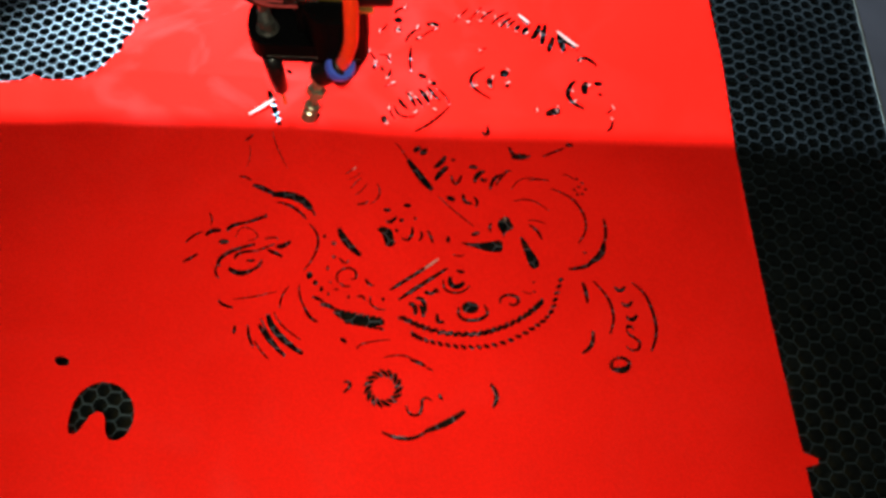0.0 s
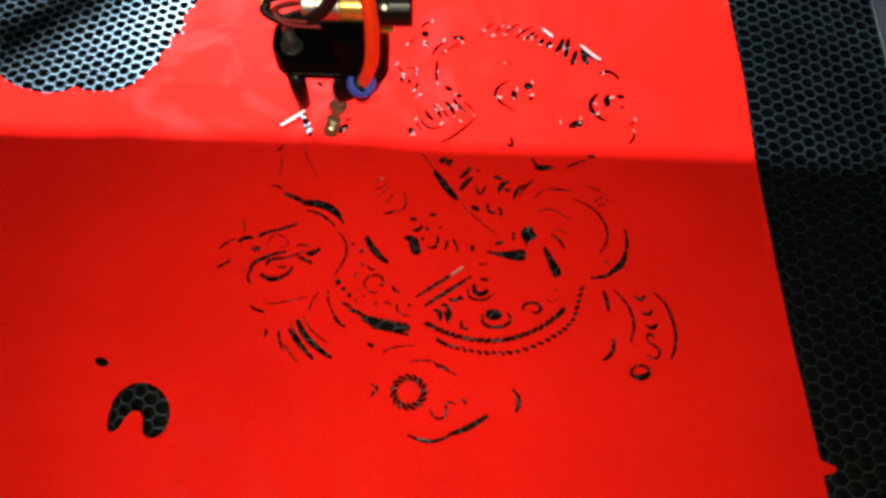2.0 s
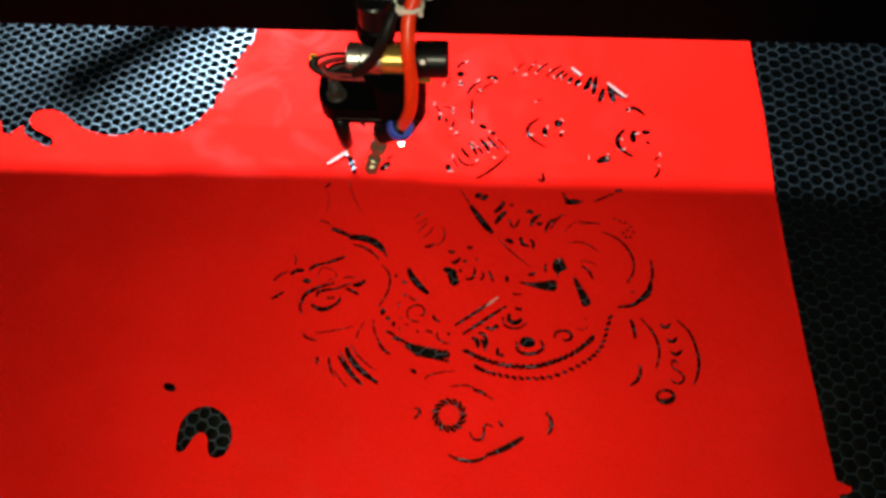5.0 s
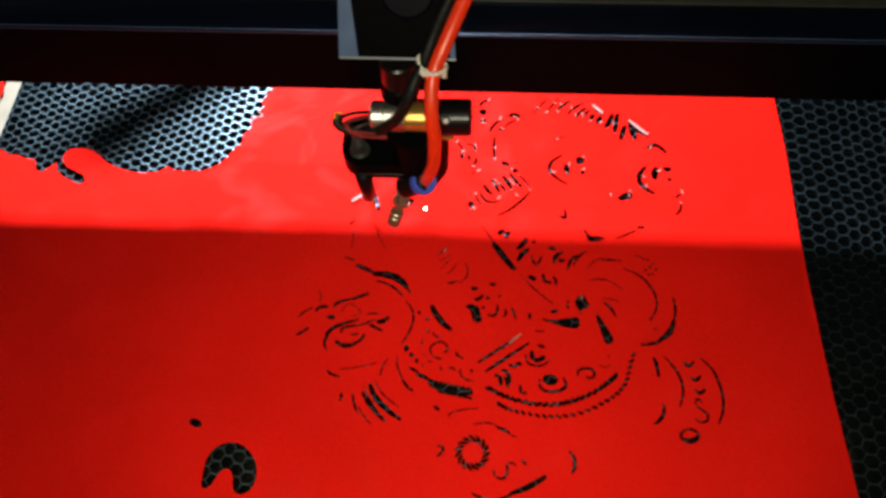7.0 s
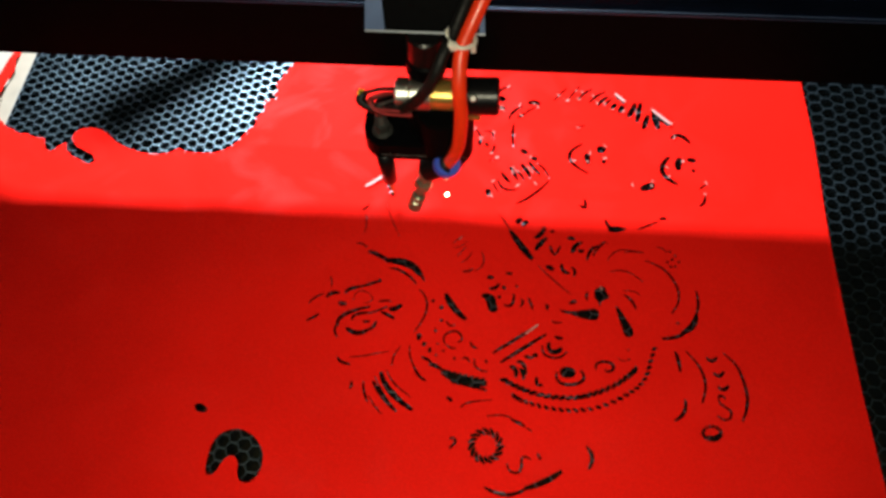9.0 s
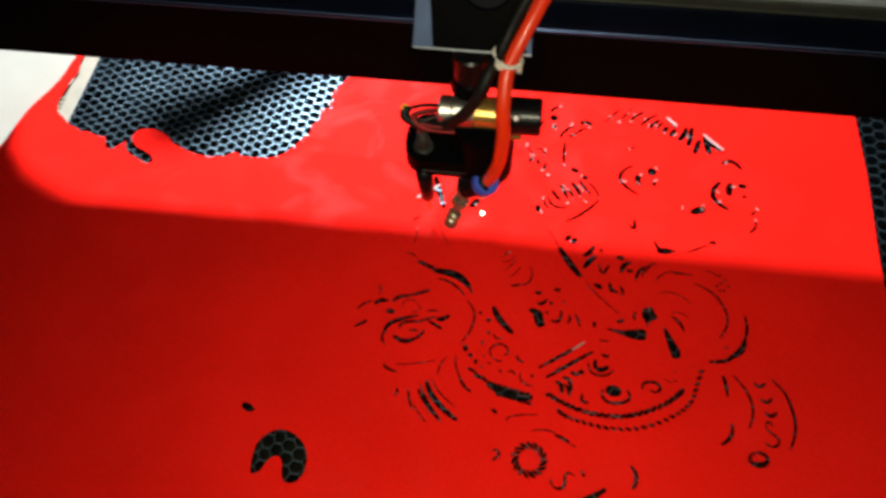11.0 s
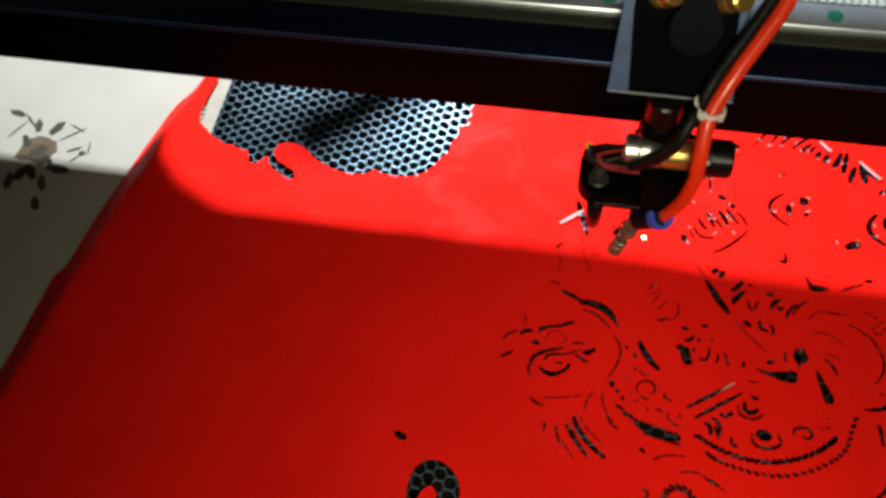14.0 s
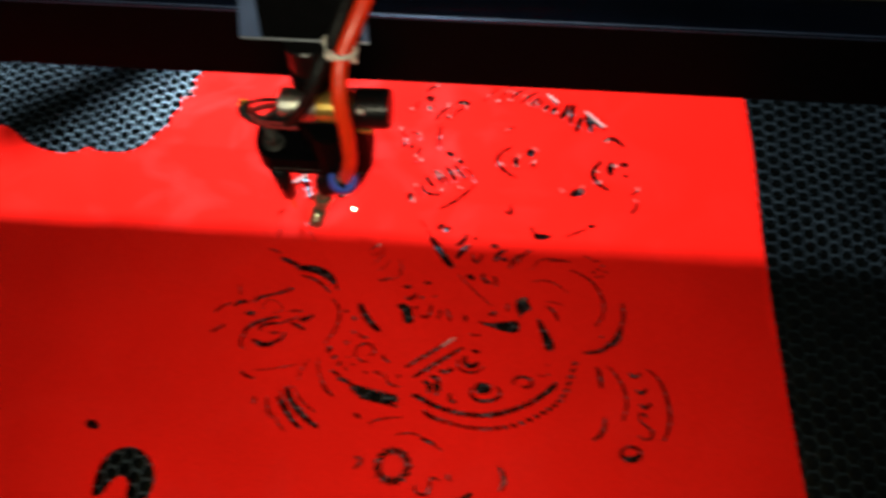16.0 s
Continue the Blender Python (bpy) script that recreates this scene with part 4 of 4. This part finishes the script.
hpart("wire", tube([at(-19, 9, 80), at(-26, 5, 82.5), at(-30, 4.5, 80), at(-25, 3, 78), at(-15, 2, 79)], 0.0008, 8), BLACK_RUBBER, parent=wires)
hpart("wire", tube([at(-19, 8, 82), at(-28, 4, 84), at(-31, 4, 80), at(-26, 1.5, 76.5), at(-13, 1, 76)], 0.0007, 8), WIRE_RED, parent=wires)
hpart("wire", tube([at(-19, 8, 81), at(-25, 4.5, 85), at(-30, 4, 82), at(-28, 2, 78.5), at(-18, 1.5, 78)], 0.0006, 8), WIRE_RED, parent=wires)
hpart("wire", tube([at(-19, 7, 79), at(-24, 4, 80), at(-27, 3, 78.5), at(-20, 2, 77), at(-13, 1.5, 78)], 0.0006, 8), DULL_STEEL, parent=wires)
hpart("connector", box(*at(-36, 6, 75.5), *at(-33, 9.5, 82), 0.0006), YELLOW, "small yellow connector", wires)

# air fitting: push-in elbow with a knurled brass needle valve
fit_body = hpart("valve_body", rod(at(3, 0, 45), at(-9, 2, 35), 0.0058, sides=24), BLACK_SATIN)
hpart("release_collar", turned(at(-0.5, 1, 40.5), at(1.6, -1.6, 46.2), ((0, 0.0054), (0.3, 0.0063), (0.8, 0.0063), (1, 0.0055)), 32), BLUE_PLASTIC, "blue plastic release collar", fit_body)
hpart("valve_stem", turned(at(-7.5, 2, 37), at(-12.8, -2.2, 19.5), ((0, 0.0045), (0.25, 0.0045), (0.28, 0.0028), (0.5, 0.0028), (0.53, 0.0043), (0.7, 0.0043), (0.73, 0.0022), (1, 0.0022)), 6), DULL_BRASS, "brass valve stem with lock nut", fit_body)
hpart("valve_knob", turned(at(-12.8, -2.2, 19.5), at(-15.8, -4.4, 10.8), ((0, 0.0030), (0.06, 0.0036), (0.30, 0.0036), (0.36, 0.0030), (0.44, 0.0036), (0.92, 0.0036), (1, 0.0029)), 12), DULL_BRASS, "knurled dull brass valve knob", fit_body)

hose = hpart("air_hose", tube([at(1, -1, 44), at(3.6, -1.6, 51), at(6.2, -3, 62), at(7.2, -4, 74), at(7.6, -4.2, 86), at(6.8, -2.5, 97), at(6.8, 4, 105.5), at(7.8, 9.5, 110.2), at(10.8, 15.5, 115), at(14.6, 21.5, 121.5), at(18.5, 26.5, 129), at(23, 32, 138), at(31, 42, 155), at(60, 60, 180), at(110, 80, 200)], 0.0029, 18), RED_HOSE, "glossy red polyurethane air hose", smooth=True)
hpart("black_cable", tube([at(-22, 4, 75.8), at(-16.5, 3, 78), at(-11.2, 1, 85.2), at(-6.1, -1, 94.9), at(-2.4, 0, 103.5), at(0.6, 5, 109.5), at(3.6, 12, 112.2), at(6.6, 18.5, 117.4), at(10.4, 23.6, 125), at(14.4, 28.4, 132), at(19, 34, 141.5), at(27, 43, 158), at(55, 61.5, 183), at(104, 81, 203)], 0.0024, 14, 10, 0.05), BLACK_RUBBER, "black cable beside the hose", smooth=True)
tie = hpart("cable_tie", tube([at(1.4, 12, 113.4), at(3, 8.0, 112.4), at(7.4, 6.2, 111.4), at(11.6, 8.6, 110.8), at(11.8, 12.6, 110.2), at(7.4, 14.8, 111), at(3, 14.6, 112.8), at(1.4, 12.4, 113.4)], 0.0009, 8), WHITE_NYLON, "white nylon cable tie", smooth=True)
hpart("tie_head", box(*at(2.2, 5.4, 110.2), *at(5.8, 7.6, 113.4), 0.0005), WHITE_NYLON, parent=tie)
hpart("tie_tail", box(*at(10.6, 8.0, 106.6), *at(12.6, 9.2, 111), 0.0004), WHITE_NYLON, parent=tie)

# carriage: folded steel plate that leans back over the beam, with two bare side flanges
def sloped(outline, lift, thick):
    """A piece on the leaning plate with the outline of (x, height up the plate)."""
    up, out = Vector((0, 0.550, 0.835)), Vector((0, -0.835, 0.550))
    foot = Vector((0, 17.5, 106.5))
    bm = bmesh.new()
    low, high = [], []
    for x, d in outline:
        p = foot + up * d + Vector((x, 0, 0))
        low.append(bm.verts.new((p + out * lift) * MM))
        high.append(bm.verts.new((p + out * (lift + thick)) * MM))
    bm.faces.new(low[::-1])
    bm.faces.new(high)
    for k in range(len(low)):
        bm.faces.new((low[k], low[(k + 1) % len(low)], high[(k + 1) % len(low)], high[k]))
    return bm


carriage = hpart("carriage_plate", sloped([(-31, 0.8), (15.7, 0.8), (11.5, 58), (-28.8, 58)], -1.6, 1.6), BLACK_PAINT)
hpart("bright_edge", sloped([(-31, 0), (15.7, 0), (15.7, 0.75), (-31, 0.75)], -1.6, 1.9), BARE_STEEL, "bare metal lower edge", carriage)
hpart("side_flange", sloped([(-31, 1), (-23.2, 1), (-26.0, 32), (-25.6, 58), (-28.8, 58), (-29.8, 32)], 0.05, 1.0), GALVANISED, "blue-grey steel side flange", carriage)
hpart("side_flange", sloped([(13.6, 1), (15.6, 1), (12.6, 58), (9.2, 58)], 0.05, 1.0), GALVANISED, "blue-grey steel side flange", carriage)
out = Vector((0, -0.835, 0.550))


def on_plate(x, d, lift):
    return (Vector((x, 17.5 + 0.55 * d, 106.5 + 0.835 * d)) + out * lift) * MM


mount = hpart("mirror_mount", turned(on_plate(-3, 27, 0.05), on_plate(-3, 27, 3.6), ((0, 0.0105), (0.7, 0.0105), (0.95, 0.0098), (1, 0.0092)), 40), MOUNT_BLUE, "dark blue round mirror mount on the carriage", carriage)
hpart("mount_arm", sloped([(-9, 33), (5, 33), (9, 52), (-16, 52)], 0.05, 4.0), MOUNT_BLUE, parent=mount)
for x, d in ((-19, 37), (4, 37), (-4, 47)):
    p = on_plate(x, d, 0)
    hpart("adjuster", turned(p, p + Vector((0.006, -0.0065, 0.0095)), ((0, 0.0030), (0.25, 0.0030), (0.27, 0.0046), (0.55, 0.0046), (0.57, 0.0038), (0.62, 0.0046), (0.94, 0.0046), (1, 0.0036)), 16), BRASS, "knurled brass mirror adjuster", carriage)

# ---- gantry beam ----
gantry = empty("gantry_beam", "black gantry beam with a bright steel rail on top", "gantry")


def profile(points, x0, x1):
    bm = bmesh.new()
    a = [bm.verts.new((x0, y * MM, z * MM)) for y, z in points]
    b = [bm.verts.new((x1, y * MM, z * MM)) for y, z in points]
    bm.faces.new(a)
    bm.faces.new(b[::-1])
    for k in range(len(points)):
        bm.faces.new((a[k], b[k], b[(k + 1) % len(points)], a[(k + 1) % len(points)]))
    return bm


part("beam", profile([(24, 79), (24.6, 78.4), (74, 78.4), (74, 112), (36, 112), (36, 113.2), (24.8, 113.2), (24, 112.6)], -0.62, 0.55), BLACK_PAINT, gantry)
cowl = []
for k in range(13):
    a = radians(90 * k / 12)
    cowl.append((24.2 + 13 * (1 - math.cos(a)), 113.5 + 2.2 * math.sin(a)))
part("cowl", profile(cowl + [(45.9, 115.7), (45.9, 113.5)], -0.62, 0.55), COWL, gantry, "curved glossy blue-black cover strip", smooth=True)
# rod added for the blue highlight line at the cover's lower edge
part("highlight_lip", rod((-0.62, 0.0255, 0.1131), (0.55, 0.0255, 0.1131), 0.0013, sides=16), HIGHLIGHT_LIP, gantry, "thin rod added for the blue highlight along the cover's lower edge", smooth=True)
part("rail", profile([(46.6, 112.2), (46, 112.8), (46, 119), (46.6, 119.6), (57.4, 119.6), (58, 119), (58, 112.2)], -0.62, 0.55), RAIL_STEEL, gantry, "bright ground steel linear rail")
part("rail_base", profile([(40, 115.9), (40.4, 117.0), (45.8, 117.4), (45.8, 115.9)], -0.62, 0.55), RAIL_BASE, gantry, "olive-grey aluminium strip below the rail")
for k in range(28):
    part("rail_plug", rod((-0.60 + 0.042 * k, 0.0520, 0.1192), (-0.60 + 0.042 * k, 0.0520, 0.1199), 0.0030, sides=16), GREEN_PLUG, gantry)
belt = part("drive_belt", box(-0.62, 0.0615, 0.1122, 0.55, 0.0735, 0.1162), BELT_DARK, gantry, "white toothed drive belt")
bm = bmesh.new()
for k in range(385):
    bmesh.ops.create_cube(bm, size=1, matrix=Matrix.LocRotScale((-0.615 + 0.0030 * k, 0.0675, 0.1166), None, (0.0015, 0.0118, 0.001)))
part("belt_teeth", bm, BELT_GREY, belt)
# unseen block added behind the beam, its outline shaping the shadow's left end
bm = bmesh.new()
ends = [[bm.verts.new((x, y, z)) for x, z in ((-0.2500, 0.0950), (-0.2824, 0.0937), (-0.3049, 0.0840), (-0.3194, 0.0700), (-0.3277, 0.0490), (-0.3394, 0.0420), (-0.62, 0.042), (-0.62, 0.121), (-0.250, 0.121))] for y in (0.0742, 0.090)]
bm.faces.new(ends[0])
bm.faces.new(ends[1][::-1])
for k in range(9):
    bm.faces.new((ends[0][k], ends[1][k], ends[1][(k + 1) % 9], ends[0][(k + 1) % 9]))
part("shadow_bracket", bm, BLACK_PAINT, gantry)

# unseen row of blocks added to cast the diagonal shadow on the honeycomb
chain = part("shadow_chain", box(-0.012, -0.009, -0.006, 0.012, 0.009, 0.006, 0.001), BLACK_RUBBER, gantry)
chain.matrix_basis = pose(-0.1935, 0.2366, 0.150, 0, 0, 41)
for k in range(1, 6):
    link = box(-0.012, -0.009, -0.006, 0.012, 0.009, 0.006, 0.001)
    bmesh.ops.transform(link, matrix=pose(-0.0155 * k, 0, 0), verts=link.verts[:])
    part("shadow_link", link, BLACK_RUBBER, chain)

# glowing spot where the beam meets the sheet
spot = part("laser_spot", turned((0, 0, 0), (0, 0, 0.0012), ((0, 0.0013), (0.5, 0.0011), (1, 0.0005)), 18), SPARK)
tagged(spot, "small glowing orange-white burn spot on the paper", "laser spot")

# ---- movement ----
HEAD_PATH = [(0, -60.2, 88.4), (0.5, -62.1, 94.1), (1, -66.1, 93.5), (1.5, -63.2, 85.8), (2, -63.6, 86.5), (2.5, -64.3, 87.8), (3, -64.4, 88.7), (3.5, -63.7, 90.3), (4, -66.7, 90.2), (6.5, -62.1, 79.8), (7, -64.9, 78.4), (7.5, -66.3, 77.8), (8, -62.0, 79.1), (10.5, -62.6, 79.3), (11, -69.1, 75.7), (11.5, -62.5, 73.4), (12, -60.7, 74.8), (12.5, -61.6, 76.4), (13, -62.6, 76.9), (13.5, -60.6, 78.6), (14, -61.0, 79.6), (14.5, -61.4, 78.0), (15, -64.4, 72.1), (15.5, -66.3, 72.4), (16, -67.4, 73.0)]


def motions():
    walk(head, [(t, pose(x * MM, y * MM, 0, 0, 0, 1.4)) for t, x, y in HEAD_PATH])
    # the beam carries the head, so it only travels along the bed
    walk(gantry, [(t, pose(0, (y - 0.0245 * x) * MM, 0, 0, 0, 1.4)) for t, x, y in HEAD_PATH])
    # the beam burns only in the later part; before that the spot sits inside the nozzle
    rows = []
    for t, x, y in HEAD_PATH:
        rows.append((t, pose((x - 1) * MM, (y + 9.2) * MM, 0.022 if t < 5 else 0.0011)))
    walk(spot, rows)


motions()
